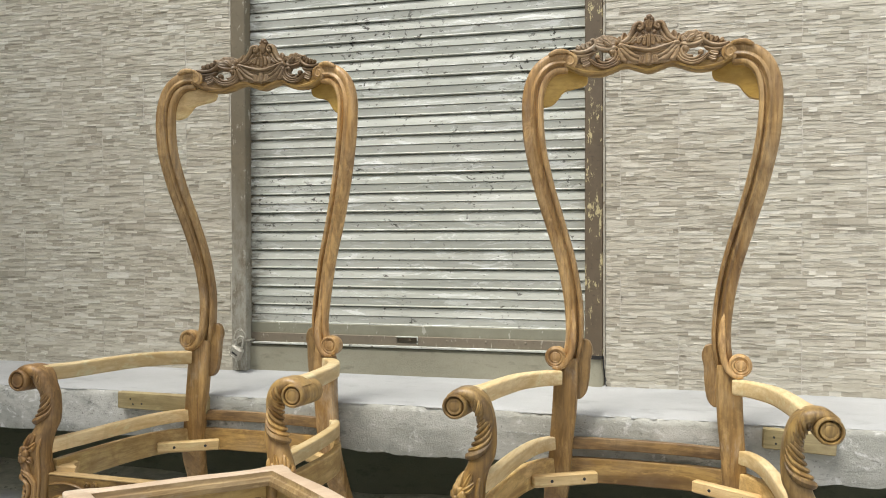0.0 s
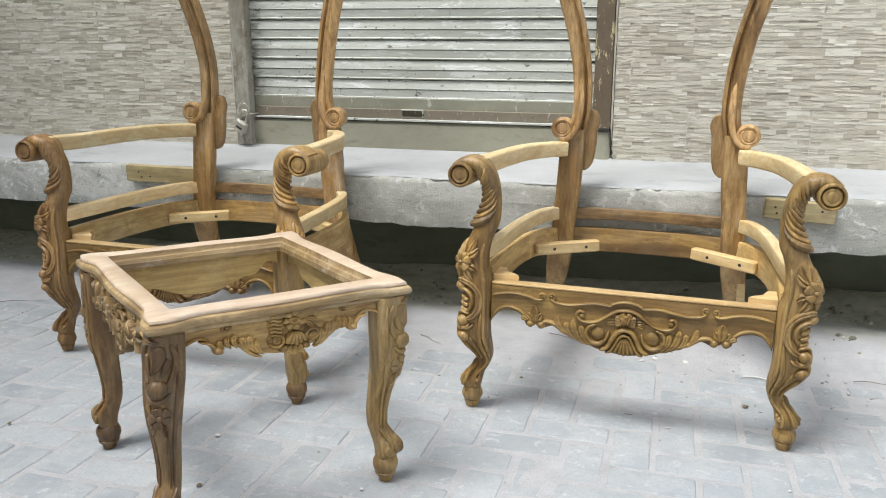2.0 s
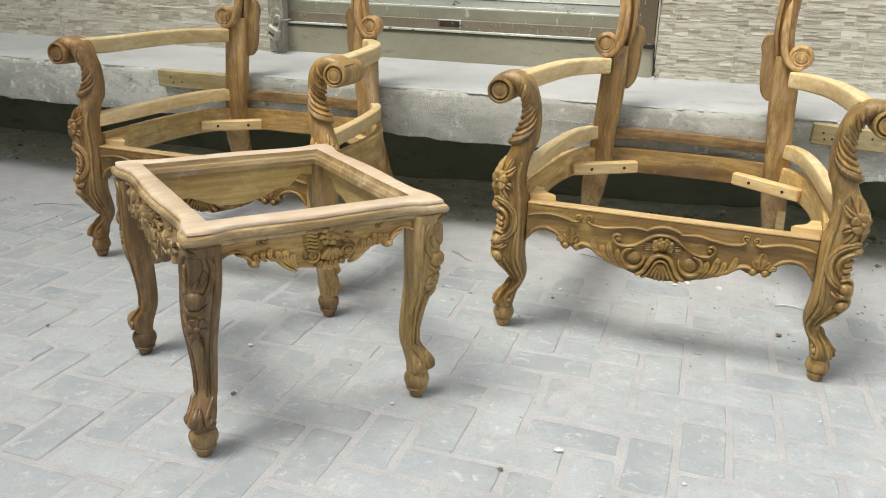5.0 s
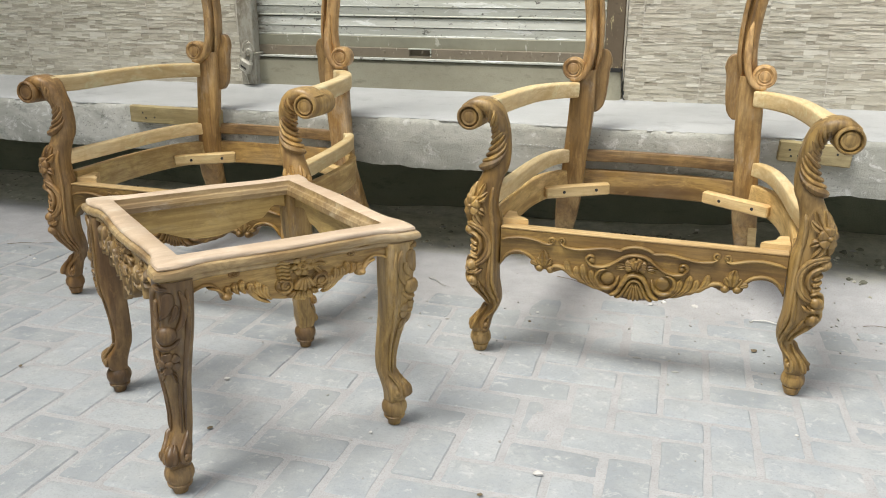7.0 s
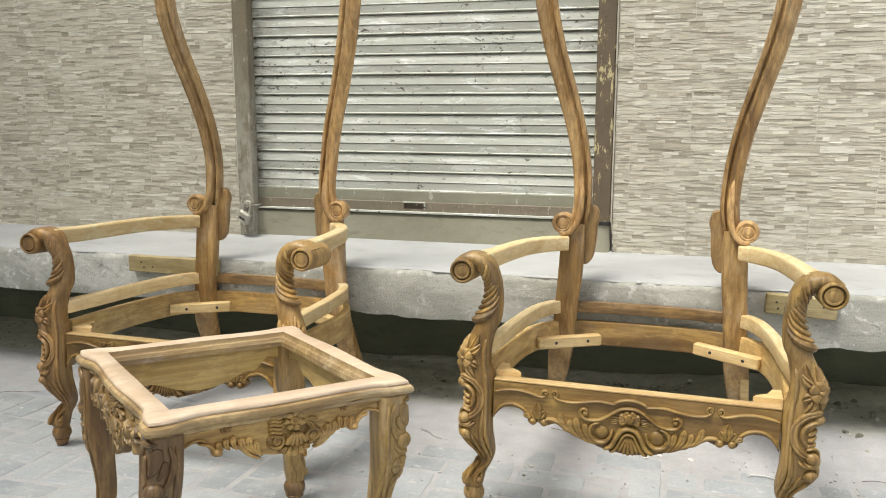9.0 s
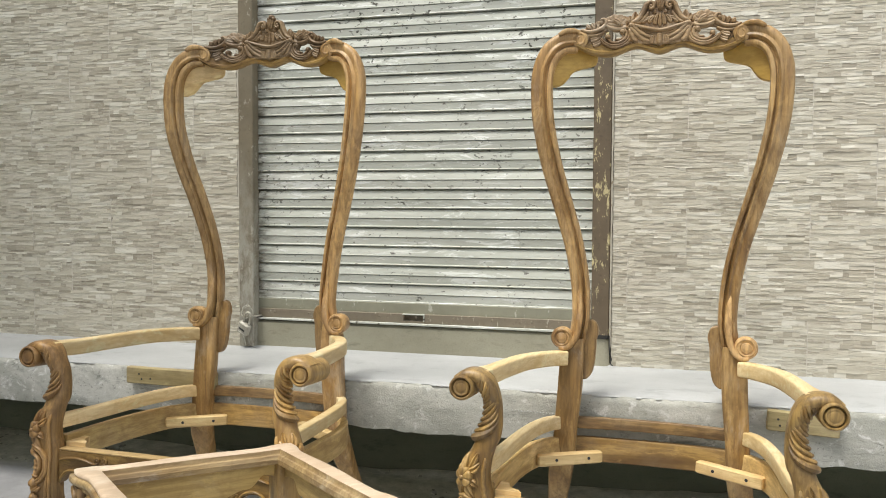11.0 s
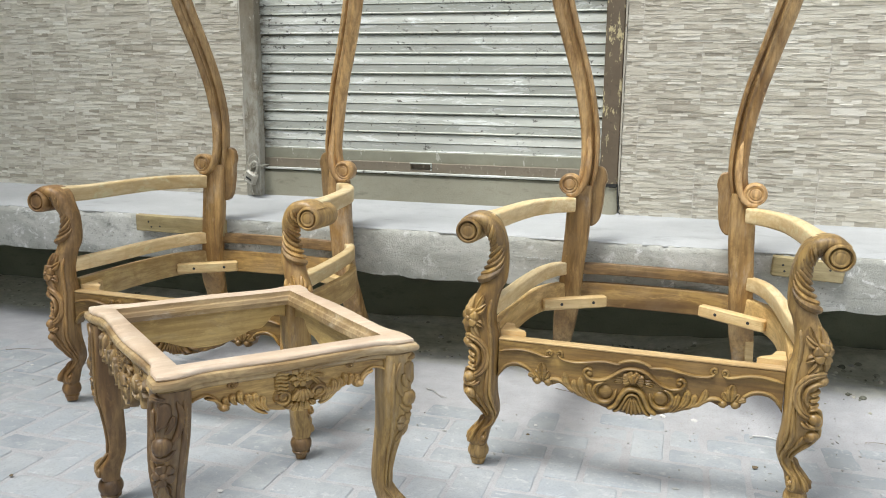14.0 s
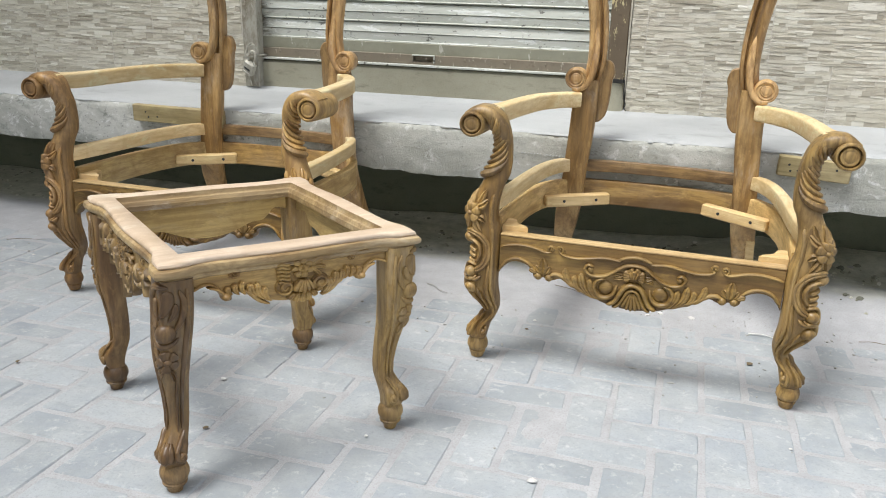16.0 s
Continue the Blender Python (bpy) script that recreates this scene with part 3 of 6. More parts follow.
def build_slab():
    """The raised concrete ledge: a slab with a ragged lower edge over a dark hollow."""
    s, top = Shape(), Shape()
    xs = [-7 + 0.02 * i for i in range(600)]
    rows = []
    for x in xs:
        n = noise.noise((x * 3, 0, 0)) + 0.6 * noise.noise((x * 13, 0, 4))
        low = 0.235 + 0.010 * n + 0.004 * noise.noise((x * 37, 0, 8))
        edge = 0.003 * noise.noise((x * 25, 2, 0)) + 0.0025 * noise.noise((x * 60, 2, 9))
        y = LEDGE_Y + 0.004 * noise.noise((x * 2, 5, 0))
        zt = 0.408 + edge
        rows.append([(x, y + 0.45, low + 0.01), (x, y + 0.03, low), (x, y + 0.006, low + 0.008 + 0.004 * n), (x, y, low + 0.035), (x, y + 0.002 * n, 0.33),
                     (x, y - 0.001, zt - 0.02), (x, y + 0.003, zt - 0.006), (x, y + 0.010 + edge, zt), (x, y + 0.05, zt - 0.003), (x, y + 0.45, zt - 0.003)])
    s.grid(rows)
    ob = part("ledge", s, LEDGE)
    tagged(ob, "rough grey concrete ledge slab with a ragged lower edge", "ledge", kind="structure")
    rows = []
    for x in xs[::2]:
        e = 0.006 * noise.noise((x * 18, 8, 0)) + 0.004 * noise.noise((x * 50, 8, 0))
        wob = 0.002 * noise.noise((x * 2, 0, 1))
        rows.append([(x, LEDGE_Y + 0.012 + e, 0.4085), (x, LEDGE_Y + 0.018 + e, 0.4125), (x, LEDGE_Y + 0.15, 0.4165 + wob), (x, LEDGE_Y + 0.35, 0.4245 + wob),
                     (x, WALL_Y - 0.018, 0.4265), (x, WALL_Y - 0.004, 0.4335 + wob), (x, WALL_Y + 0.15, 0.434), (x, WALL_Y + 0.15, 0.405), (x, LEDGE_Y + 0.02, 0.405)])
    top.grid(rows)
    part("screed", top, LEDGE_TOP, ob, "smooth pale cement screed")
    # broken crust of white cement along the front edge
    run = []
    for x in xs[120:520]:
        for f in (0.0, 0.01):
            n = noise.noise(((x + f) * 6, 3, 3)) + 0.5 * noise.noise(((x + f) * 31, 6, 0))
            deep = 0.0003 + 0.0030 * max(n, 0) + 0.004 * max(noise.noise(((x + f) * 90, 1, 8)), 0)
            keep = n > -0.02
            full = min(max(n + 0.02, 0) / 0.18, 1)
            y = LEDGE_Y + 0.0055 + 0.007 * (1 - full) - 0.0035 * noise.noise(((x + f) * 40, 0, 5))
            row = [(x + f, y + 0.02, 0.4090 + 0.004 * full), (x + f, y + 0.004, 0.4090 + 0.0035 * full), (x + f, y - 0.003, 0.4088 + 0.0008 * full), (x + f, y - 0.004, 0.4085 - deep), (x + f, y + 0.004, 0.4075 - deep), (x + f, y + 0.02, 0.406)]
            if keep:
                run.append(row)
            if not keep or x > xs[518]:
                if len(run) > 2:
                    crust = Shape()
                    crust.grid(run)
                    part("edge_crust", crust, LEDGE_TOP, ob, "chipped pale cement edge")
                run = []
    dots = Shape()
    rnd = random.Random(3)
    for i in range(15):
        x, z = -0.522 + 0.0105 * i, 0.344 - 0.0003 * i + rnd.uniform(-0.0012, 0.0012)
        r = rnd.uniform(0.0013, 0.0025)
        dots.grid([[(x + r * k * math.cos(w), LEDGE_Y - d, z + r * k * math.sin(w)) for w in [math.pi * j / 4 for j in range(8)]] for k, d in ((1.0, -0.006), (1.0, 0.003), (0.5, 0.0045))])
    part("cement_dots", dots, LEDGE_TOP, ob, "row of small pale cement dabs")
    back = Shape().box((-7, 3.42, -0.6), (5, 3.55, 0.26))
    tagged(part("wall_recess", back, RECESS), "concrete wall at the back of the hollow, darkened for its shade", "wall", kind="structure")


def tile_mesh(seed, w, cut0, cut1, h=0.2095):
    """One wall tile: courses of thin split-stone slivers, each with its own depth and slant; cut to the stretch cut0..cut1 of its width."""
    rnd = random.Random(seed)
    s = Shape()
    s.grid([[(cut0, 0, 0), (cut1, 0, 0), (cut1, 0, h), (cut0, 0, h)], [(cut0, -0.005, 0), (cut1, -0.005, 0), (cut1, -0.005, h), (cut0, -0.005, h)]])
    levels = [0.0]
    while levels[-1] < h - 0.012:
        levels.append(levels[-1] + rnd.choice((0.0095, 0.0115, 0.013, 0.0145, 0.017)))
    levels[-1] = h

    def line(k, x):
        if k in (0, len(levels) - 1):
            return levels[k]
        return levels[k] + 0.0026 * noise.noise((x * 22, k * 3.7, seed)) + 0.0022 * noise.noise((x * 80, k * 5.1, seed))

    for k in range(len(levels) - 1):
        x = -rnd.uniform(0, 0.06)
        while x < w:
            dx = rnd.choice((0.025, 0.035, 0.045, 0.06, 0.085)) * rnd.uniform(0.8, 1.2)
            a, b = max(x, cut0), min(x + dx, cut1)
            parts = [(0.0, 1.0)]
            if rnd.random() < 0.42:
                m = rnd.uniform(0.35, 0.65)
                parts = [(0.0, m), (m, 1.0)]
            for p0, p1 in parts:
                d0 = rnd.uniform(0.0070, 0.0094)
                d1 = max(d0 - rnd.uniform(-0.0005, 0.0020), 0.0064)
                low, top = [], []
                lean = rnd.uniform(-0.12, 0.12)
                for c in range(5):
                    u = c / 4
                    xx = a + (b - a) * u
                    z0, z1 = line(k, xx), line(k + 1, xx)
                    e = 0.05 if c in (0, 4) else 0.0
                    q0, q1 = p0 + lean * (u - 0.5) * (p0 > 0) + e * (p1 - p0), p1 + lean * (u - 0.5) * (p1 < 1) - e * (p1 - p0)
                    dd = rnd.uniform(-0.0006, 0.0006)
                    low.append((xx, -d0 - dd, z0 + (z1 - z0) * q0))
                    top.append((xx, -d1 - dd, z0 + (z1 - z0) * q1))
                if b - a > 0.004:
                    front = low + top[::-1]
                    s.grid([[(px, -0.003, pz) for px, py, pz in front], front])
            x += dx
    me = s.mesh("tile", 0)
    me.materials.append(TILE)
    return me


def build_walls():
    made = {}
    rh, tw = 0.211, 0.414
    for name, x0, x1, even in (("wall_left", -4.55, LEFT_OUT, -2.398), ("wall_right", RIGHT_OUT + 0.009, 3.6, 0.445)):
        back = Shape().box((x0, WALL_Y - 0.0062, 0.38), (x1, WALL_Y + 0.22, 3.0))
        wall = part(name, back, GROUT)
        tagged(wall, "street wall clad in beige split-stone look tiles", "wall", kind="structure")
        rest, joint = [], Shape()
        for k in range(12):
            z = 0.418 + rh * k
            first = even + (0.0 if k % 2 == 0 else tw / 2)
            j0 = math.floor((x0 - first) / tw)
            for j in range(j0, j0 + 14):
                tx = first + j * tw
                a, b = max(tx, x0) - tx, min(tx + tw, x1) - tx
                if b - a < 0.01:
                    continue
                seed = 11 + (j * 3 + k * 5) % 11
                key = (seed, round(a, 3), round(b, 3))
                if key not in made:
                    made[key] = tile_mesh(seed, tw, a, min(b, tw - 0.003))
                rest.append((tx, z, made[key]))
                if a == 0 and tx > x0 + 0.01:
                    joint.box((tx - 0.0030, WALL_Y - 0.0089, z + 0.001), (tx + 0.0002, WALL_Y - 0.0060, z + rh - 0.001))
        part("grout_joint", joint, GROUT, wall, "pale upright grout joints")
        for tx, z, me in rest:
            ob = part("tile", me, TILE, wall)
            ob.location = (tx, WALL_Y - 0.0005, z)
    lintel = Shape().box((LEFT_OUT - 0.001, WALL_Y + 0.01, 2.62), (RIGHT_OUT + 0.01, WALL_Y + 0.22, 3.0))
    tagged(part("wall_lintel", lintel, PLASTER), "grey plaster lintel over the shutter", "wall", kind="structure")
    sill = Shape()
    rows = []
    for i in range(60):
        x = LEFT_IN - 0.06 + (RIGHT_OUT - LEFT_IN + 0.055) * i / 59
        n = 0.002 * noise.noise((x * 6, 0, 0))
        rows.append([(x, WALL_Y + 0.2, 0.40), (x, WALL_Y + 0.02 + n, 0.40), (x, WALL_Y + 0.024 + n, 0.53), (x, WALL_Y + 0.04, 0.541), (x, WALL_Y + 0.2, 0.541)])
    sill.grid(rows)
    tagged(part("sill", sill, PLASTER), "green-grey plastered sill below the roller shutter", "sill", kind="structure")
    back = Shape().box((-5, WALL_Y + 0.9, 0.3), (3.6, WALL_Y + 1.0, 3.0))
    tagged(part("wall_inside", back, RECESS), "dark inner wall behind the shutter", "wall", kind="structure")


def build_jambs():
    for name, x0, x1, mat, z0, words in (("jamb", LEFT_OUT, LEFT_IN, JAMB_LEFT, 0.433, "weathered grey-brown steel shutter guide"),
                                         ("jamb", RIGHT_IN, RIGHT_OUT, JAMB_RIGHT, 0.545, "brown steel shutter guide with peeling yellow paint")):
        s = Shape()
        y0 = WALL_Y - 0.012
        rows = []
        for i in range(90):
            z = z0 + (2.62 - z0) * i / 89
            n = 0.0008 * noise.noise((z * 20, x0, 0))
            rows.append([(x0 + n, y0 + 0.12, z), (x0 + n, y0 + 0.003, z), (x0 + 0.003, y0 + n, z), (x1 - 0.003, y0 + n, z), (x1 + n, y0 + 0.003, z), (x1 + n, y0 + 0.045, z),
                         (x1 - 0.004, y0 + 0.045, z), (x1 - 0.004, y0 + 0.12, z)] if x0 < -1 else
                        [(x1 + n, y0 + 0.12, z), (x1 + n, y0 + 0.003, z), (x1 - 0.003, y0 + n, z), (x0 + 0.003, y0 + n, z), (x0 + n, y0 + 0.003, z), (x0 + n, y0 + 0.045, z),
                         (x0 + 0.004, y0 + 0.045, z), (x0 + 0.004, y0 + 0.12, z)])
        s.grid(rows)
        ob = part(name, s, mat)
        tagged(ob, words, "shutter guide", kind="structure")
    strip = Shape()
    rows = []
    for i in range(120):
        z = 0.50 + 2.0 * i / 119
        n = 0.0018 * noise.noise((z * 25, 0, 0))
        rows.append([(RIGHT_OUT + 0.0015, WALL_Y + 0.05, z), (RIGHT_OUT + 0.0015, WALL_Y - 0.014 + n, z), (RIGHT_OUT + 0.0075 + n, WALL_Y - 0.013 + n, z), (RIGHT_OUT + 0.0085, WALL_Y + 0.05, z)])
    strip.grid(rows)
    tagged(part("trim", strip, CREAM), "chipped cream-painted edge strip beside the shutter guide", "trim", kind="structure")
    foot = Shape()
    post(foot, [(0.425, -0.272, WALL_Y + 0.02, 0.036, 0.034), (0.46, -0.270, WALL_Y + 0.021, 0.033, 0.031), (0.50, -0.272, WALL_Y + 0.022, 0.032, 0.03), (0.533, -0.271, WALL_Y + 0.022, 0.032, 0.03)], 12, 5)
    tagged(part("plinth", foot, PLASTER), "small grey mortar plinth under the shutter guide", "plinth", kind="structure")


SLAT = 0.0767


def build_shutter():
    sh = thing("roller_shutter", "closed grey galvanised roller shutter with paint flecks and rust spots", "roller shutter")
    profile = [(0.014, 0.0), (0.004, 0.0006), (-0.0092, 0.0012), (-0.0108, 0.0024), (-0.0108, 0.0044), (-0.0094, 0.0060), (-0.0066, 0.0068), (-0.0070, 0.012), (-0.0078, 0.022), (-0.0084, 0.0305), (-0.0088, 0.0345), (-0.0080, 0.0352), (0.003, 0.0356), (0.003, 0.0372),
               (-0.0098, 0.0376), (-0.0112, 0.0386), (-0.0114, 0.0400), (-0.0100, 0.0412), (-0.0090, 0.050), (-0.0066, 0.060), (-0.0036, 0.0685), (-0.0018, 0.0712), (0.012, 0.0722), (0.012, 0.0767)]
    s = Shape()
    rows = []
    for i in range(30):
        x = LEFT_IN - 0.012 + (RIGHT_IN - LEFT_IN + 0.024) * i / 29
        b = 0.0012 * noise.noise((x * 3, 0, 0))
        rows.append([(x, y + b, z) for y, z in profile] + [(x, 0.016, SLAT), (x, 0.016, 0)])
    s.grid(rows)
    me = s.mesh("slat", 32)
    me.materials.append(SHUTTER)
    z = 0.86 - 3 * SLAT
    while z < 2.6:
        if z > 0.62:
            ob = part("slat", me, SHUTTER, sh)
            ob.location = (0.0, SHUTTER_Y + random.uniform(-0.0012, 0.0012), z)
            ob.rotation_euler = (0, radians(random.uniform(-0.06, 0.06)), 0)
        z += SLAT
    rail = Shape()
    a, b = LEFT_IN - 0.005, RIGHT_IN + 0.005
    rail.box((a, SHUTTER_Y - 0.012, 0.588), (b, SHUTTER_Y + 0.006, 0.632), 0.002)
    part("upper_rail", rail, RAIL_PAINT, sh, "dull green-grey bottom rail")
    low = Shape()
    cut0, cut1 = -1.060, -0.975
    low.box((a, SHUTTER_Y - 0.020, 0.552), (cut0, SHUTTER_Y + 0.004, 0.590), 0.002)
    low.box((cut1, SHUTTER_Y - 0.020, 0.552), (b, SHUTTER_Y + 0.004, 0.590), 0.002)
    low.box((cut0 - 0.001, SHUTTER_Y - 0.019, 0.552), (cut1 + 0.001, SHUTTER_Y + 0.004, 0.562), 0.001)
    low.box((cut0, SHUTTER_Y + 0.001, 0.560), (cut1, SHUTTER_Y + 0.004, 0.590))
    part("lower_rail", low, RAIL_BROWN, sh, "rusty brown bottom rail")
    lip = Shape().box((a, SHUTTER_Y - 0.034, 0.544), (b, SHUTTER_Y - 0.006, 0.5525), 0.0015)
    part("lip", lip, SHUTTER, sh, "pale steel angle lip")
    grip = Shape()
    grip.box((cut0 - 0.004, SHUTTER_Y - 0.025, 0.586), (cut1 + 0.004, SHUTTER_Y + 0.002, 0.590), 0.001)
    grip.box((cut1 - 0.001, SHUTTER_Y - 0.025, 0.560), (cut1 + 0.004, SHUTTER_Y - 0.002, 0.5865), 0.001)
    part("handle", grip, SHUTTER, sh, "pale steel finger handle")
    rivet = Shape()
    turned_y(rivet, 0.0, SHUTTER_Y - 0.020, 0.577, 0.005, 0.003)
    rivet = rivet.mesh("rivet")
    for i in range(9):
        part("rivet", rivet, RAIL_BROWN, sh).location = (a + 0.08 + i * (b - a - 0.16) / 8, 0, 0)
    lock = thing("padlock", "old worn steel padlock with wire on a hasp beside the shutter", "padlock")
    body = Shape()
    body.box((-0.027, -0.012, -0.036), (0.027, 0.012, 0.016), 0.004)
    body.box((-0.024, -0.0135, -0.034), (0.024, 0.0135, -0.026), 0.002)
    body.box((-0.024, -0.0135, 0.004), (0.024, 0.0135, 0.012), 0.002)
    part("body", body, LOCK_STEEL, lock)
    shackle = Shape()
    sweep(shackle, catmull([(-0.015, 0, 0.012), (-0.016, 0, 0.040), (-0.011, 0, 0.060), (0.004, 0, 0.066), (0.015, 0, 0.052), (0.016, 0, 0.012)], 5), rounded(0.009, 0.009, 0.004), (0, -1, 0))
    part("shackle", shackle, LOCK_STEEL, lock)
    key = Shape().box((-0.014, -0.016, -0.016), (0.016, -0.0138, -0.008), 0.0008)
    part("key_slot", key, BLACK, lock)
    lock.matrix_basis = pose(-1.733, WALL_Y - 0.038, 0.520, 6, 27, -12)
    hasp = Shape()
    hasp.box((-1.760, WALL_Y - 0.026, 0.552), (-1.712, WALL_Y - 0.010, 0.566), 0.002)
    hasp.box((-1.72, WALL_Y - 0.022, 0.556), (-1.690, SHUTTER_Y - 0.018, 0.562), 0.001)
    tagged(part("hasp", hasp, LOCK_STEEL), "rusty steel hasp on the shutter guide", "hasp")
    wire = Shape()
    for k in range(2):
        r = random.Random(k)
        pts = [(-1.728 + 0.022 * math.cos(j * 1.25 + k) + r.uniform(-0.008, 0.008), WALL_Y - 0.030 - 0.006 * k, 0.580 + 0.030 * math.sin(j * 1.25 + k) + r.uniform(-0.010, 0.010)) for j in range(7)]
        sweep(wire, catmull(pts, 5), rounded(0.0045, 0.0045, 0.002, 1), (0.3, -1, 0.1))
    sweep(wire, catmull([(-1.742, WALL_Y - 0.036, 0.545), (-1.752, WALL_Y - 0.030, 0.505), (-1.744, WALL_Y - 0.026, 0.470), (-1.730, WALL_Y - 0.034, 0.439)], 5), rounded(0.005, 0.005, 0.0022, 1), (0.3, -1, 0.1))
    tagged(part("wire", wire, LOCK_STEEL), "twisted scrap wire round the hasp", "wire")
    cable = Shape()
    sweep(cable, catmull([(-0.239, WALL_Y - 0.014, 0.545), (-0.238, WALL_Y - 0.018, 0.505), (-0.236, WALL_Y - 0.018, 0.478), (-0.229, WALL_Y - 0.022, 0.458), (-0.232, WALL_Y - 0.028, 0.446), (-0.224, WALL_Y - 0.034, 0.437)], 6), rounded(0.0042, 0.0042, 0.0019, 2), (0.2, -1, 0.1))
    tagged(part("cable", cable, BLACK), "short loose black cable end at the foot of the guide", "cable")
    # black strip stands in for the shade in the gap below the guide
    gap = Shape().box((RIGHT_IN + 0.004, WALL_Y - 0.013, 0.531), (RIGHT_OUT - 0.002, WALL_Y + 0.03, 0.547), 0.002)
    tagged(part("packing", gap, BLACK), "black strip painted in for the dark gap under the shutter guide", "packing", kind="structure")


def turned_y(shape, x, y, z, r, deep, n=10):
    """A small domed disc that faces the street."""
    shape.grid([[(x + k * math.cos(w), y - d, z + k * math.sin(w)) for w in [2 * math.pi * j / n for j in range(n)]] for k, d in ((r, -0.001), (r, deep * 0.4), (r * 0.75, deep * 0.85), (r * 0.3, deep))])


CREAM = painted_steel("chipped_cream_paint", (0.56, 0.52, 0.42), (0.30, 0.24, 0.16), (0.25, 0.20, 0.13), 0.58)
def build_street_walls():
    """Unseen plain fronts, added to close the street beside and behind the camera."""
    # stands out of view to block sky and sun from the left side
    side = Shape().box((-4.9, -7.5, -0.5), (-4.6, 3.15, 8.2))
    tagged(part("wall_side", side, PLASTER), "unseen plain grey plaster side wall added to shade the left", "wall", kind="structure")
    far = Shape().box((-14, -9.3, -0.5), (14, -9.0, 4.0))
    tagged(part("wall_opposite", far, GROUT), "unseen plain beige front added on the other side of the street", "wall", kind="structure")


build_ground()
build_slab()
build_walls()
build_jambs()
build_shutter()
build_street_walls()


# ---- carved armchair ----
def mirrored(shape):
    s = Shape()
    s.v = [(-x, y, z) for x, y, z in shape.v]
    s.f = [tuple(reversed(f)) for f in shape.f]
    return s


LEG = [(0.066, 0.397, 0.006, 0.0205, 0.0205), (0.082, 0.397, 0.004, 0.0250, 0.0260), (0.100, 0.393, 0.004, 0.0250, 0.0265), (0.116, 0.385, 0.006, 0.0215, 0.0235), (0.132, 0.373, 0.009, 0.0185, 0.0210), (0.152, 0.365, 0.010, 0.0185, 0.0210),
       (0.172, 0.367, 0.004, 0.0245, 0.025), (0.195, 0.377, -0.004, 0.034, 0.031), (0.225, 0.386, -0.011, 0.039, 0.035), (0.255, 0.387, -0.013, 0.039, 0.036), (0.300, 0.384, -0.012, 0.036, 0.035), (0.345, 0.384, -0.009, 0.038, 0.034),
       (0.378, 0.389, -0.009, 0.040, 0.034), (0.410, 0.395, -0.009, 0.038, 0.033), (0.445, 0.394, -0.008, 0.036, 0.033), (0.475, 0.386, -0.004, 0.032, 0.031), (0.498, 0.377, 0.000, 0.0295, 0.0295), (0.518, 0.369, 0.004, 0.0305, 0.0295),
       (0.545, 0.361, 0.008, 0.0262, 0.0275), (0.575, 0.356, 0.010, 0.0212, 0.0265), (0.602, 0.356, 0.010, 0.0192, 0.026), (0.627, 0.360, 0.008, 0.0180, 0.025), (0.646, 0.368, 0.004, 0.0155, 0.023)]
LEG_POWER = 2.7
RELIEF = 1.45
LEG_Z = [k[0] for k in LEG]


def leg_at(z):
    return [float(np.interp(z, LEG_Z, [k[i] for k in LEG])) for i in range(1, 5)]


def leg_face(turn):
    """Sets ornaments on the carved leg, turned by so many degrees from the front towards the outside."""

    def place(a, b, h):
        x, y, hx, hy = leg_at(b)
        w = radians(turn) + a / 0.042
        s, c = math.sin(w), math.cos(w)
        r = (abs(s / hx) ** LEG_POWER + abs(c / hy) ** LEG_POWER) ** (-1 / LEG_POWER)
        return (x + s * (r + RELIEF * h), y - c * (r + RELIEF * h), b)

    return place


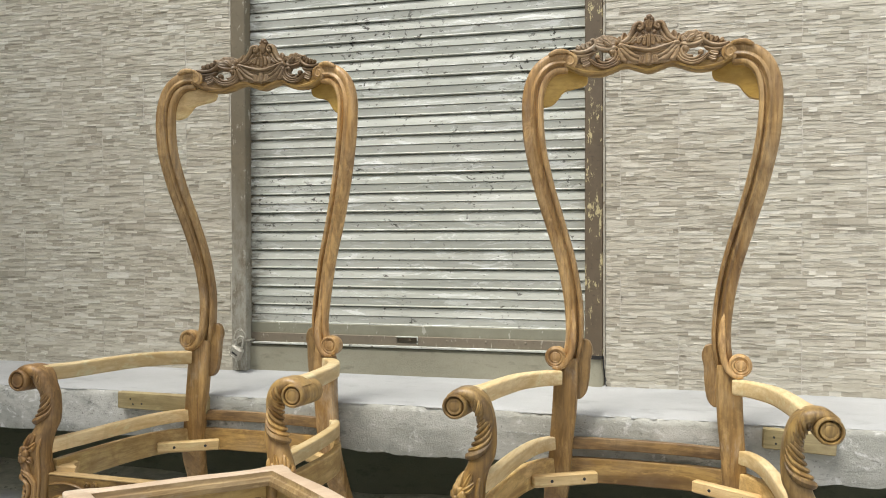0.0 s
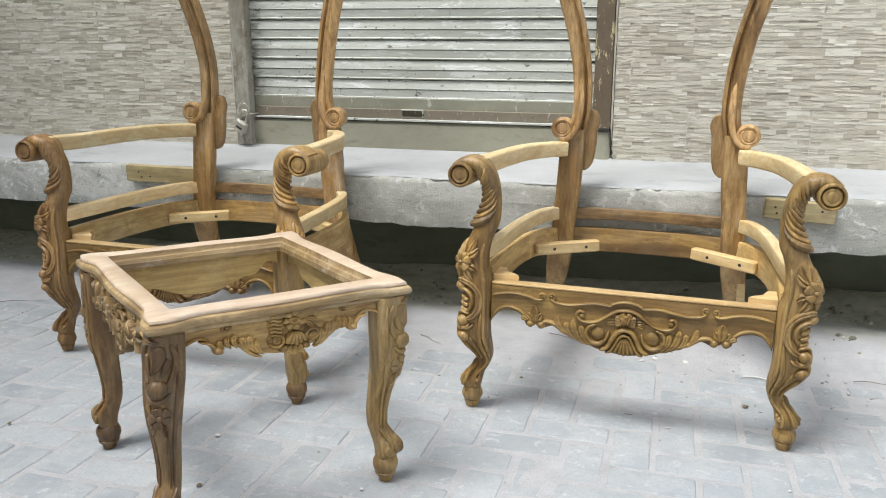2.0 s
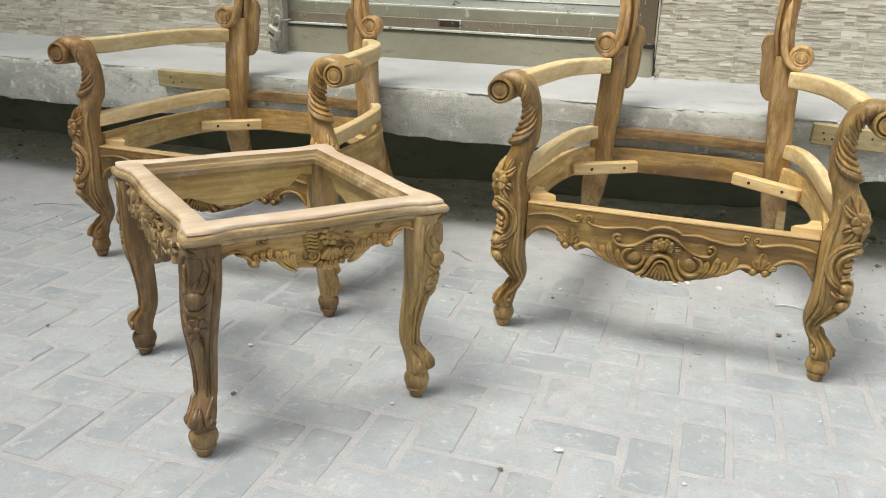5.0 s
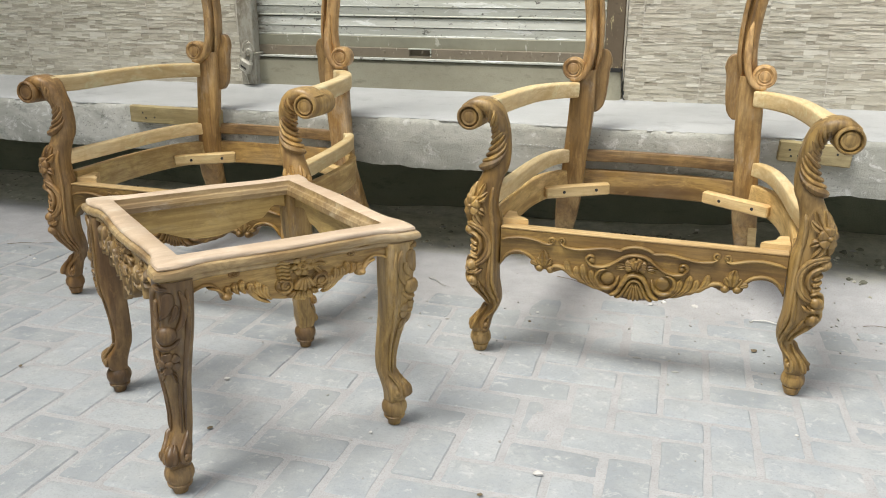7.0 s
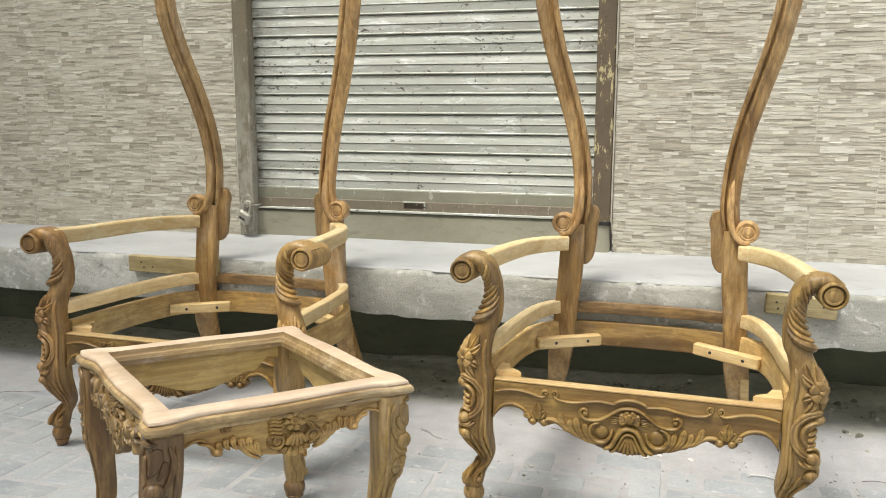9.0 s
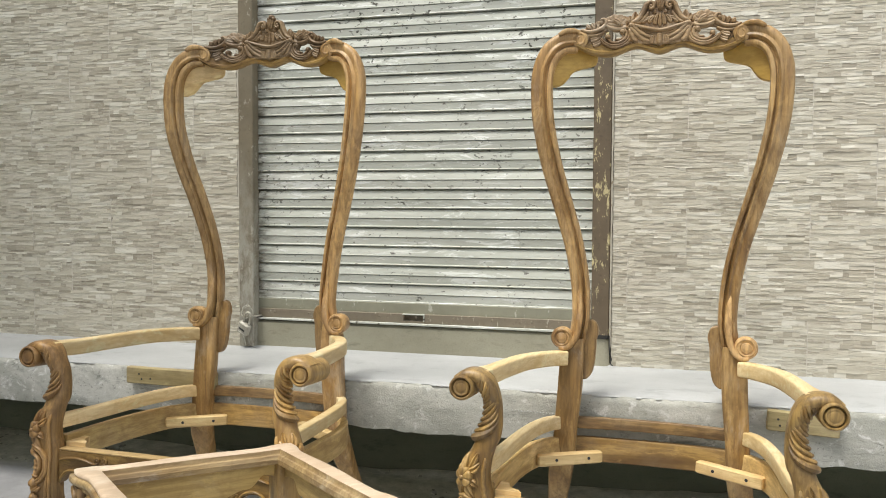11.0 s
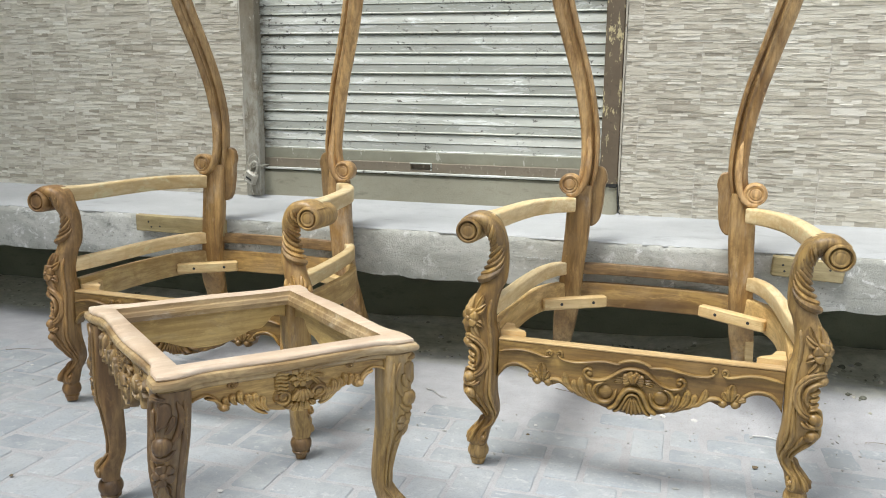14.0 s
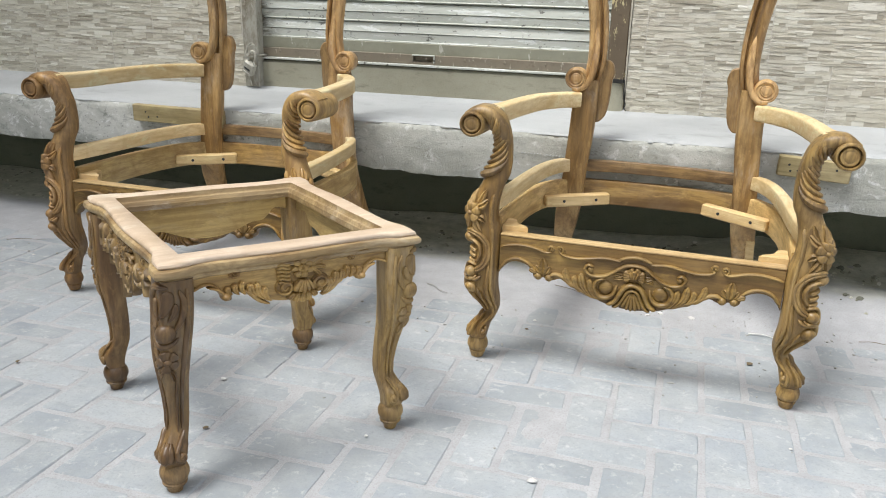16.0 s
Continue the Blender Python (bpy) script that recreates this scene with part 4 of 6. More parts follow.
def carve_leg():
    s = Shape()
    f = leg_face(32)
    flower(s, f, 0.003, 0.426, 0.025, 5, 0.002, 15, 0.009)
    for root, tip, w, bend in (((-0.010, 0.440), (-0.036, 0.462), 0.026, 0.004), ((0.006, 0.446), (0.014, 0.486), 0.026, -0.004), ((0.018, 0.436), (0.040, 0.456), 0.022, -0.003), ((-0.012, 0.416), (-0.036, 0.404), 0.022, -0.003),
                               ((-0.006, 0.408), (-0.020, 0.376), 0.024, 0.004), ((0.012, 0.408), (0.022, 0.380), 0.020, 0.003), ((-0.012, 0.452), (-0.018, 0.486), 0.020, 0.003), ((0.024, 0.424), (0.042, 0.412), 0.018, 0.002)):
        leaf(s, f, root, tip, w, bend, 0.007)
    band(s, f, [(0.026, 0.374), (0.006, 0.376), (-0.018, 0.366), (-0.034, 0.342), (-0.036, 0.312), (-0.024, 0.286), (-0.004, 0.272)], [0.013, 0.018, 0.019, 0.019, 0.020, 0.020, 0.016], 0.0085, 0.0, 5, 0.3)
    band(s, f, [(0.022, 0.350), (0.004, 0.354), (-0.014, 0.340), (-0.018, 0.316), (-0.008, 0.296)], [0.007, 0.010, 0.010, 0.010, 0.007], 0.009, 0.0)
    button(s, f, 0.020, 0.358, 0.015, None, 0.0, 0.012)
    for k in range(3):
        lobe(s, f, (0.020, 0.338 - 0.016 * k), (-0.006, 0.326 - 0.014 * k), 0.011, 0.003, 0.006)
    button(s, f, 0.006, 0.270, 0.016, None, 0.0, 0.013)
    band(s, f, spiral(0.006, 0.270, 0.024, 0.8, 130, 0.9, 10, -1), [0.009] * 9, 0.008, 0.0, 3)
    band(s, f, [(-0.026, 0.262), (-0.012, 0.250), (0.010, 0.254), (0.024, 0.238), (0.018, 0.216), (0.000, 0.190), (-0.008, 0.155)], [0.009, 0.012, 0.013, 0.013, 0.012, 0.010, 0.007], 0.008, 0.0)
    button(s, f, 0.004, 0.226, 0.016, None, 0.001, 0.011)
    band(s, f, [(-0.042, 0.300), (-0.042, 0.250), (-0.038, 0.205), (-0.040, 0.160), (-0.044, 0.130)], [0.008, 0.012, 0.014, 0.014, 0.010], 0.006, 0.0)
    band(s, f, [(-0.014, 0.225), (-0.018, 0.190), (-0.020, 0.155)], [0.009, 0.013, 0.010], 0.005, 0.0)
    for m in (-1, 1):
        # leaf that rolls over the ankle and curls up beside it
        g = leg_face(32 + 48 * m)
        band(s, g, [(m * 0.010, 0.150), (m * 0.002, 0.132), (-m * 0.004, 0.108), (m * 0.004, 0.084), (m * 0.016, 0.084), (m * 0.018, 0.098)], [0.008, 0.011, 0.014, 0.014, 0.011, 0.008], 0.007, 0.0, 5, 0.2)
        button(s, g, m * 0.010, 0.095, 0.009, None, 0.0, 0.008)
    band(s, f, [(0.0, 0.146), (0.0, 0.122), (0.0, 0.098), (0.0, 0.078)], [0.010, 0.018, 0.022, 0.014], 0.010, 0.0, 5, 0.3)
    volute(s, leg_face(-24), 0.0, 0.096, 0.014, 1.2, 90, 1, 0.0055, 0.0)
    inner = leg_face(-42)
    band(s, inner, [(0.006, 0.475), (0.004, 0.44), (0.002, 0.40), (0.006, 0.34), (0.004, 0.27), (0.002, 0.20), (0.004, 0.15)], [0.012] * 7, 0.0065, -0.001)
    return s


NECK = [Vector(p) for p in catmull([(*leg_at(z)[:2], z) for z in (0.480, 0.510, 0.540, 0.570, 0.600, 0.620)] + [(0.3645, 0.0, 0.642), (0.377, 0.0, 0.664), (0.397, 0.0, 0.6765), (0.420, 0.0, 0.6775)], 6)]


def neck_at(u):
    """Centre of the arm support at the share u of its way, the way to its hollow side, and its two half widths there."""
    f = min(max(u, 0.0), 0.9999) * (len(NECK) - 1)
    i = int(f)
    c = NECK[i].lerp(NECK[i + 1], f - i)
    way = NECK[min(i + 3, len(NECK) - 1)] - NECK[max(i - 3, 0)]
    hollow = Vector((way.z, 0, -way.x)).normalized()
    k = min(max((c.z - 0.600) / 0.055, 0), 1)
    hx, hy = leg_at(min(c.z, 0.640))[2:]
    return c, hollow, hx + (0.0185 - hx) * k, hy + (0.0330 - hy) * k


def carve_neck():
    """Flat slanting gadroons that fan from the plain back of the curve round its hollow side, up under the scroll."""
    out = []
    count = 12
    for k in range(count):
        s = Shape()
        t = k / (count - 1)
        u_out = 0.10 + 0.70 * t
        u_in = u_out + 0.235 - 0.055 * t
        line = []
        for i in range(23):
            q = i / 22
            w = radians(-38 + 20 * t + (178 - 34 * t) * q)
            c, hollow, hn, hy = neck_at(u_in + (u_out - u_in) * math.sin(math.pi / 2 * min(q / 0.8, 1)) ** 0.85)
            p = c + hollow * (math.sin(w) * hn)
            line.append(Vector((p.x, p.y - math.cos(w) * hy, p.z)))
        r = 0.0122 - 0.0042 * t**0.6
        flat = 0.92 if k == 0 else 0.72
        sec = [(r * 1.2 * math.cos(a), r * flat * math.sin(a)) for a in [2 * math.pi * j / 10 for j in range(10)]]
        sweep(s, line, sec, (0.0, 0.0, 1.0) if t < 0.55 else (0.5, 0.0, 0.85), lambda q: (0.10 + 0.90 * math.sin(math.pi * min(max(q, 0.02), 0.98)) ** 0.6,) * 2)
        out.append(s)
    return out


def arm_scroll():
    """The roll that ends the arm: a smooth back, a thick rim, a deep ring groove and a flat eye."""
    s = Shape()
    x, y, hx, hy = leg_at(0.560)
    path = catmull([(x, y, 0.560), (*leg_at(0.600)[:2], 0.600), (0.3625, 0.0, 0.638), (0.376, 0.0, 0.665), (0.398, 0.0, 0.6780), (0.425, 0.0, 0.6785), (0.448, 0.0, 0.664)], 5)
    sweep(s, path, rounded(0.038, 0.080, 0.0175), (0, -1, 0), lambda u: (0.90 + 0.10 * math.sin(math.pi * u) - 0.14 * u, hy * 0.9 / 0.040 + (1 - hy * 0.9 / 0.040) * min(u / 0.6, 1) ** 1.5))
    rows = []
    for y, r in ((0.094, 0.012), (0.090, 0.028), (0.080, 0.0335), (0.050, 0.0340), (-0.034, 0.0325), (-0.044, 0.0318), (-0.0485, 0.0288), (-0.0490, 0.0262), (-0.0465, 0.0246), (-0.0370, 0.0240), (-0.0368, 0.0218), (-0.0445, 0.0212), (-0.0468, 0.0192),
                 (-0.0470, 0.0150), (-0.0464, 0.0142), (-0.0464, 0.0134), (-0.0470, 0.0126), (-0.0472, 0.004)):
        rows.append([(0.432 + r * math.cos(w), y, 0.6495 + r * math.sin(w)) for w in [2 * math.pi * k / 28 for k in range(28)]])
    s.grid(rows)
    return s


def stile_path():
    return catmull([(0.240, 0.634, 0.680), (0.230, 0.620, 0.735), (0.222, 0.615, 0.800), (0.228, 0.617, 0.900), (0.249, 0.603, 1.020), (0.282, 0.580, 1.140), (0.316, 0.546, 1.262), (0.341, 0.518, 1.385),
                    (0.350, 0.511, 1.490), (0.346, 0.513, 1.562), (0.325, 0.518, 1.615), (0.290, 0.527, 1.6445), (0.250, 0.537, 1.652)], 6)


STILE = [(-0.033, -0.018), (-0.0345, 0.006), (-0.032, 0.0145), (-0.0265, 0.0175), (-0.0205, 0.0165), (-0.0180, 0.0105), (-0.0150, 0.0050), (-0.0120, 0.0060), (-0.0098, 0.0150), (-0.0055, 0.0205), (-0.0005, 0.0195),
         (0.0045, 0.0165), (0.011, 0.0190), (0.019, 0.0210), (0.027, 0.0185), (0.0325, 0.011), (0.0345, 0.001), (0.033, -0.010), (0.027, -0.020), (0.010, -0.024), (-0.022, -0.023)]


def crest_y(x):
    return 0.585 - 0.075 * min(abs(x) / 0.32, 1.2) ** 1.6


def crest_face(a, b, h):
    return (a, crest_y(a) - 0.012 - (1.15 * h if h > 0 else h), b)


def crest_beam():
    low = catmull([(-0.245, 1.628), (-0.200, 1.608), (-0.140, 1.606), (-0.075, 1.630), (-0.035, 1.622), (0.0, 1.612), (0.035, 1.622), (0.075, 1.630), (0.140, 1.606), (0.200, 1.608), (0.245, 1.628)], 5)
    s = Shape()
    rows = []
    for i, (x, z) in enumerate(low):
        y = crest_y(x) - 0.012
        t = z + 0.030 + 0.012 * math.cos(min(abs(x) / 0.24, 1) * math.pi / 2)
        rows.append([(x, y + 0.030, z + 0.004), (x, y - 0.002, z), (x, y - 0.012, z + 0.006), (x, y - 0.013, z + 0.013), (x, y - 0.006, z + 0.018), (x, y - 0.004, t), (x, y + 0.026, t)])
    s.grid(rows)
    return s


def crest_carving():
    s = Shape()
    p = crest_face
    plate = catmull([(-0.105, 1.640), (-0.085, 1.682), (-0.062, 1.705), (-0.046, 1.735), (-0.034, 1.762), (-0.014, 1.778), (0.0, 1.784), (0.014, 1.778), (0.034, 1.762), (0.046, 1.735), (0.062, 1.705), (0.085, 1.682), (0.105, 1.640)], 3)
    extrude(s, [tuple(q) for q in plate], p, -0.020, 0.004, 0.003)
    for m in (-1, 1):
        above = catmull([(0.070, 1.700), (0.086, 1.722), (0.112, 1.732), (0.142, 1.732), (0.172, 1.720), (0.205, 1.702), (0.232, 1.684), (0.236, 1.666), (0.205, 1.672), (0.172, 1.680), (0.140, 1.690), (0.112, 1.694)], 3)
        extrude(s, [(m * a, b) for a, b in above], p, -0.020, 0.001, 0.002)
        back = catmull([(0.070, 1.640), (0.130, 1.626), (0.215, 1.638), (0.236, 1.660), (0.220, 1.676), (0.190, 1.672), (0.160, 1.656), (0.138, 1.648), (0.116, 1.654), (0.106, 1.676), (0.100, 1.698), (0.074, 1.704)], 3)
        extrude(s, [(m * a, b) for a, b in back], p, -0.020, 0.001, 0.002)

        def run(points, widths, high, h=0.002, flute=0.0):
            band(s, p, [(m * a, b) for a, b in points], [w * 1.22 for w in widths], high, h, 5, flute)

        def plump(root, tip, width, bend=0.0, high=0.010, h=0.002):
            lobe(s, p, (m * root[0], root[1]), (m * tip[0], tip[1]), width * 1.2, m * bend, high, h)

        def knob(a, b, r, h=0.002, high=None):
            button(s, p, m * a, b, r, None, h, high or r * 1.1, 12)

        # crowning palmette between two scrolls with long sloping tails
        knob(0.008, 1.781, 0.008, 0.002, 0.010)
        run([(0.088, 1.706), (0.066, 1.717), (0.050, 1.742), (0.041, 1.764), (0.026, 1.769), (0.019, 1.757), (0.028, 1.749), (0.034, 1.757)], [0.010, 0.014, 0.014, 0.012, 0.011, 0.010, 0.009, 0.008], 0.013, 0.003)
        knob(0.028, 1.758, 0.008, 0.004, 0.012)
        run([(0.076, 1.702), (0.055, 1.712), (0.042, 1.728), (0.034, 1.742)], [0.008, 0.010, 0.010, 0.007], 0.010, 0.003)
        plump((0.005, 1.742), (0.010, 1.776), 0.011, 0.002, 0.011, 0.004)
        plump((0.012, 1.736), (0.021, 1.744), 0.010, 0.0, 0.009, 0.004)
        # hanging trumpet leaf
        plump((0.006, 1.734), (0.013, 1.698), 0.013, 0.003, 0.012, 0.004)
        plump((0.014, 1.730), (0.032, 1.704), 0.014, 0.004, 0.011, 0.004)
        plump((0.022, 1.724), (0.056, 1.705), 0.014, 0.004, 0.010, 0.003)
        # acanthus ribs towards the centre boss
        run([(0.094, 1.697), (0.080, 1.700), (0.066, 1.684), (0.044, 1.668), (0.024, 1.660)], [0.009, 0.015, 0.015, 0.013, 0.009], 0.014, 0.004)
        run([(0.090, 1.692), (0.078, 1.682), (0.060, 1.664), (0.040, 1.652), (0.026, 1.647)], [0.010, 0.015, 0.016, 0.014, 0.009], 0.013, 0.004)
        run([(0.091, 1.690), (0.084, 1.672), (0.076, 1.656), (0.064, 1.645)], [0.010, 0.015, 0.017, 0.012], 0.013, 0.004)
        plump((0.015, 1.669), (0.023, 1.640), 0.018, 0.003, 0.013, 0.005)
        plump((0.030, 1.660), (0.046, 1.642), 0.016, 0.003, 0.011, 0.004)
        # large open C-scroll
        run([(0.098, 1.698), (0.087, 1.688), (0.086, 1.668), (0.099, 1.646), (0.130, 1.634), (0.160, 1.642), (0.178, 1.660)], [0.010, 0.013, 0.015, 0.016, 0.015, 0.012, 0.008], 0.014, 0.002, 0.3)
        run([(0.106, 1.690), (0.098, 1.676), (0.102, 1.660), (0.120, 1.647), (0.142, 1.647), (0.154, 1.658)], [0.008, 0.011, 0.012, 0.011, 0.009, 0.007], 0.012, 0.002)
        run([(0.112, 1.674), (0.108, 1.664), (0.118, 1.656), (0.132, 1.656)], [0.007, 0.009, 0.009, 0.006], 0.010, 0.002)
        knob(0.110, 1.680, 0.011, 0.002, 0.015)
        knob(0.154, 1.664, 0.009, 0.002, 0.011)
        # open flower over it
        run([(0.094, 1.697), (0.112, 1.690), (0.132, 1.689), (0.150, 1.693), (0.162, 1.702)], [0.009, 0.013, 0.014, 0.012, 0.008], 0.013, 0.002)
        for w, r, k in ((10, 0.032, 0.022), (52, 0.034, 0.026), (96, 0.031, 0.026), (142, 0.031, 0.024), (178, 0.027, 0.018)):
            plump((0.124, 1.700), (0.126 + r * math.cos(radians(w)), 1.702 + r * math.sin(radians(w))), k, 0.002, 0.013, 0.001)
        plump((0.112, 1.696), (0.138, 1.716), 0.016, 0.004, 0.012, 0.008)
        knob(0.122, 1.703, 0.007, 0.008, 0.010)
        leaf(s, p, (m * 0.080, 1.704), (m * 0.074, 1.742), 0.024, m * 0.002, 0.009, 0.0)
        leaf(s, p, (m * 0.086, 1.704), (m * 0.090, 1.730), 0.018, m * 0.002, 0.009, 0.0)
        # shell scroll running out to the corner
        run([(0.236, 1.684), (0.214, 1.678), (0.188, 1.682), (0.168, 1.694), (0.160, 1.708), (0.168, 1.718), (0.178, 1.712)], [0.008, 0.011, 0.012, 0.012, 0.011, 0.010, 0.007], 0.014, 0.001)
        knob(0.173, 1.708, 0.008, 0.002, 0.012)
        run([(0.232, 1.674), (0.208, 1.667), (0.182, 1.670), (0.164, 1.680)], [0.007, 0.010, 0.010, 0.007], 0.011, 0.001)
        plump((0.184, 1.690), (0.189, 1.711), 0.013, 0.003, 0.010, 0.0)
        plump((0.197, 1.688), (0.204, 1.705), 0.013, 0.003, 0.010, 0.0)
        plump((0.210, 1.686), (0.220, 1.698), 0.012, 0.003, 0.009, 0.0)
        plump((0.176, 1.666), (0.206, 1.652), 0.018, -0.003, 0.011, 0.001)
        plump((0.170, 1.656), (0.200, 1.638), 0.016, -0.004, 0.010, 0.001)
        knob(0.194, 1.646, 0.007)
        knob(0.216, 1.660, 0.008)
        plump((0.222, 1.672), (0.214, 1.644), 0.012, 0.002, 0.010, 0.001)
    lobe(s, p, (0.0, 1.740), (0.0, 1.781), 0.012, 0.0, 0.013, 0.004)
    button(s, p, 0.0, 1.787, 0.011, None, 0.002, 0.012)
    lobe(s, p, (0.0, 1.736), (0.0, 1.692), 0.013, 0.0, 0.014, 0.005)
    band(s, p, [(0.0, 1.674), (0.0, 1.664), (0.0, 1.650), (0.0, 1.636)], [0.016, 0.020, 0.022, 0.020], 0.015, 0.006)
    band(s, p, [(-0.082, 1.702), (-0.050, 1.692), (0.0, 1.682), (0.050, 1.692), (0.082, 1.702)], [0.010, 0.014, 0.015, 0.014, 0.010], 0.016, 0.004, 6)
    band(s, p, [(-0.074, 1.694), (-0.045, 1.680), (0.0, 1.670), (0.045, 1.680), (0.074, 1.694)], [0.007, 0.009, 0.010, 0.009, 0.007], 0.011, 0.002, 6)
    return s


APRON_LOW = [(0.0, 0.214), (0.022, 0.216), (0.040, 0.219), (0.062, 0.222), (0.090, 0.232), (0.115, 0.248), (0.150, 0.263), (0.180, 0.272), (0.200, 0.266), (0.215, 0.262), (0.228, 0.270), (0.240, 0.263), (0.252, 0.268),
             (0.258, 0.284), (0.272, 0.297), (0.296, 0.303), (0.322, 0.296), (0.346, 0.268)]


def apron_face(a, b, h):
    return (a, -0.022 - (1.2 * h if h > 0 else h), b)


def apron_carving():
    s = Shape()
    p = apron_face
    for m in (-1, 1):
        def run(points, widths, high=0.007, h=0.0, flute=0.0):
            band(s, p, [(m * a, b) for a, b in points], widths, high, h, 5, flute)

        def plump(root, tip, width, bend=0.0, high=0.008, h=0.0, flute=0.25):
            lobe(s, p, (m * root[0], root[1]), (m * tip[0], tip[1]), width, m * bend, high, h, flute)

        # wavy fillet under the top edge, broken by twin curls
        run([(0.034, 0.344), (0.042, 0.340), (0.075, 0.3425), (0.112, 0.337), (0.145, 0.332), (0.176, 0.335), (0.190, 0.344)], [0.006, 0.007, 0.008, 0.008, 0.008, 0.008, 0.006])
        volute(s, p, m * 0.188, 0.350, 0.010, 1.2, 280, -m, 0.0042, 0.0)
        volute(s, p, m * 0.211, 0.348, 0.010, 1.2, 260, m, 0.0042, 0.0)
        run([(0.208, 0.341), (0.225, 0.338), (0.256, 0.346), (0.290, 0.349), (0.322, 0.345), (0.344, 0.339)], [0.006, 0.008, 0.008, 0.008, 0.008, 0.006])
        # long S-line that ends in a curl
        run([(0.018, 0.331), (0.032, 0.324), (0.048, 0.312), (0.068, 0.299), (0.092, 0.293), (0.112, 0.297), (0.122, 0.310), (0.114, 0.321), (0.102, 0.316)], [0.008, 0.010, 0.009, 0.009, 0.009, 0.010, 0.010, 0.009, 0.007], 0.009)
        button(s, p, m * 0.109, 0.310, 0.0085, None, 0.0, 0.009, 12)
        # flower leaves
        plump((0.008, 0.305), (0.024, 0.312), 0.016, 0.002, 0.009, 0.001)
        plump((0.008, 0.302), (0.022, 0.294), 0.015, -0.002, 0.008, 0.0)
        leaf(s, p, (m * 0.022, 0.303), (m * 0.054, 0.304), 0.013, m * 0.001, 0.005, 0.0)
        leaf(s, p, (m * 0.026, 0.296), (m * 0.048, 0.292), 0.012, m * 0.001, 0.005, 0.0)
        # round comma scroll
        button(s, p, m * 0.067, 0.266, 0.0185, None, 0.0, 0.0065, 18)
        run([(0.040, 0.276), (0.046, 0.254), (0.062, 0.241), (0.084, 0.244), (0.096, 0.264), (0.088, 0.284), (0.070, 0.291)], [0.008, 0.011, 0.013, 0.013, 0.012, 0.010, 0.007], 0.010, 0.0)
        # sweeping acanthus leaves along the lower edge
        plump((0.078, 0.232), (0.108, 0.284), 0.019, -0.010, 0.010)
        plump((0.098, 0.238), (0.130, 0.296), 0.020, -0.011, 0.010)
        plump((0.122, 0.246), (0.147, 0.287), 0.018, -0.009, 0.009)
        plump((0.142, 0.254), (0.172, 0.302), 0.018, -0.009, 0.009)
        run([(0.090, 0.234), (0.120, 0.248), (0.154, 0.264), (0.182, 0.280), (0.202, 0.282), (0.210, 0.272)], [0.008, 0.011, 0.012, 0.012, 0.010, 0.007], 0.008)
        # palm leaf between two beads
        leaf(s, p, (m * 0.228, 0.281), (m * 0.231, 0.322), 0.027, 0.0, 0.007, 0.002)
        leaf(s, p, (m * 0.224, 0.282), (m * 0.211, 0.301), 0.021, 0.0, 0.007, 0.0)
        leaf(s, p, (m * 0.233, 0.282), (m * 0.248, 0.300), 0.021, 0.0, 0.007, 0.0)
        button(s, p, m * 0.212, 0.272, 0.0105, None, 0.0, 0.010, 12)
        button(s, p, m * 0.240, 0.273, 0.0105, None, 0.0, 0.010, 12)
        plump((0.244, 0.282), (0.264, 0.290), 0.016, 0.0, 0.008)
        run([(0.252, 0.290), (0.272, 0.306), (0.298, 0.312), (0.324, 0.303), (0.344, 0.276)], [0.006, 0.008, 0.008, 0.008, 0.007], 0.006)
    band(s, p, [(-0.044, 0.339), (-0.024, 0.3495), (0.0, 0.3535), (0.024, 0.3495), (0.044, 0.339)], [0.007, 0.008, 0.009, 0.008, 0.007], 0.007, 0.0)
    band(s, p, [(-0.040, 0.3185), (-0.022, 0.329), (0.0, 0.3325), (0.022, 0.329), (0.040, 0.3185)], [0.009, 0.010, 0.010, 0.010, 0.009], 0.009, 0.0)
    band(s, p, [(-0.060, 0.224), (-0.042, 0.234), (-0.030, 0.257), (-0.018, 0.276), (0.0, 0.283), (0.018, 0.276), (0.030, 0.257), (0.042, 0.234), (0.060, 0.224)], [0.009, 0.013, 0.014, 0.014, 0.014, 0.014, 0.014, 0.013, 0.009], 0.012, 0.002)
    band(s, p, [(-0.046, 0.219), (-0.032, 0.227), (-0.021, 0.247), (-0.012, 0.264), (0.0, 0.269), (0.012, 0.264), (0.021, 0.247), (0.032, 0.227), (0.046, 0.219)], [0.007, 0.010, 0.010, 0.010, 0.010, 0.010, 0.010, 0.010, 0.007], 0.010, 0.002)
    for w in (18, 62, 118, 162, 205, 335):
        lobe(s, p, (0.007 * math.cos(radians(w)), 0.306 + 0.007 * math.sin(radians(w))), (0.028 * math.cos(radians(w)), 0.306 + 0.021 * math.sin(radians(w))), 0.022, 0.0, 0.011, 0.001, 0.2)
    lobe(s, p, (0.0, 0.296), (0.0, 0.322), 0.019, 0.0, 0.014, 0.002, 0.0)
    for m in (-1, 1):
        lobe(s, p, (m * 0.003, 0.297), (m * 0.011, 0.317), 0.010, 0.0, 0.012, 0.005, 0.0)
    for k in range(-2, 3):
        lobe(s, p, (0.0025 * k, 0.262), (0.0115 * k, 0.214 + 0.002 * k * k), 0.0125, 0.0, 0.009, 0.002, 0.0)
    return s


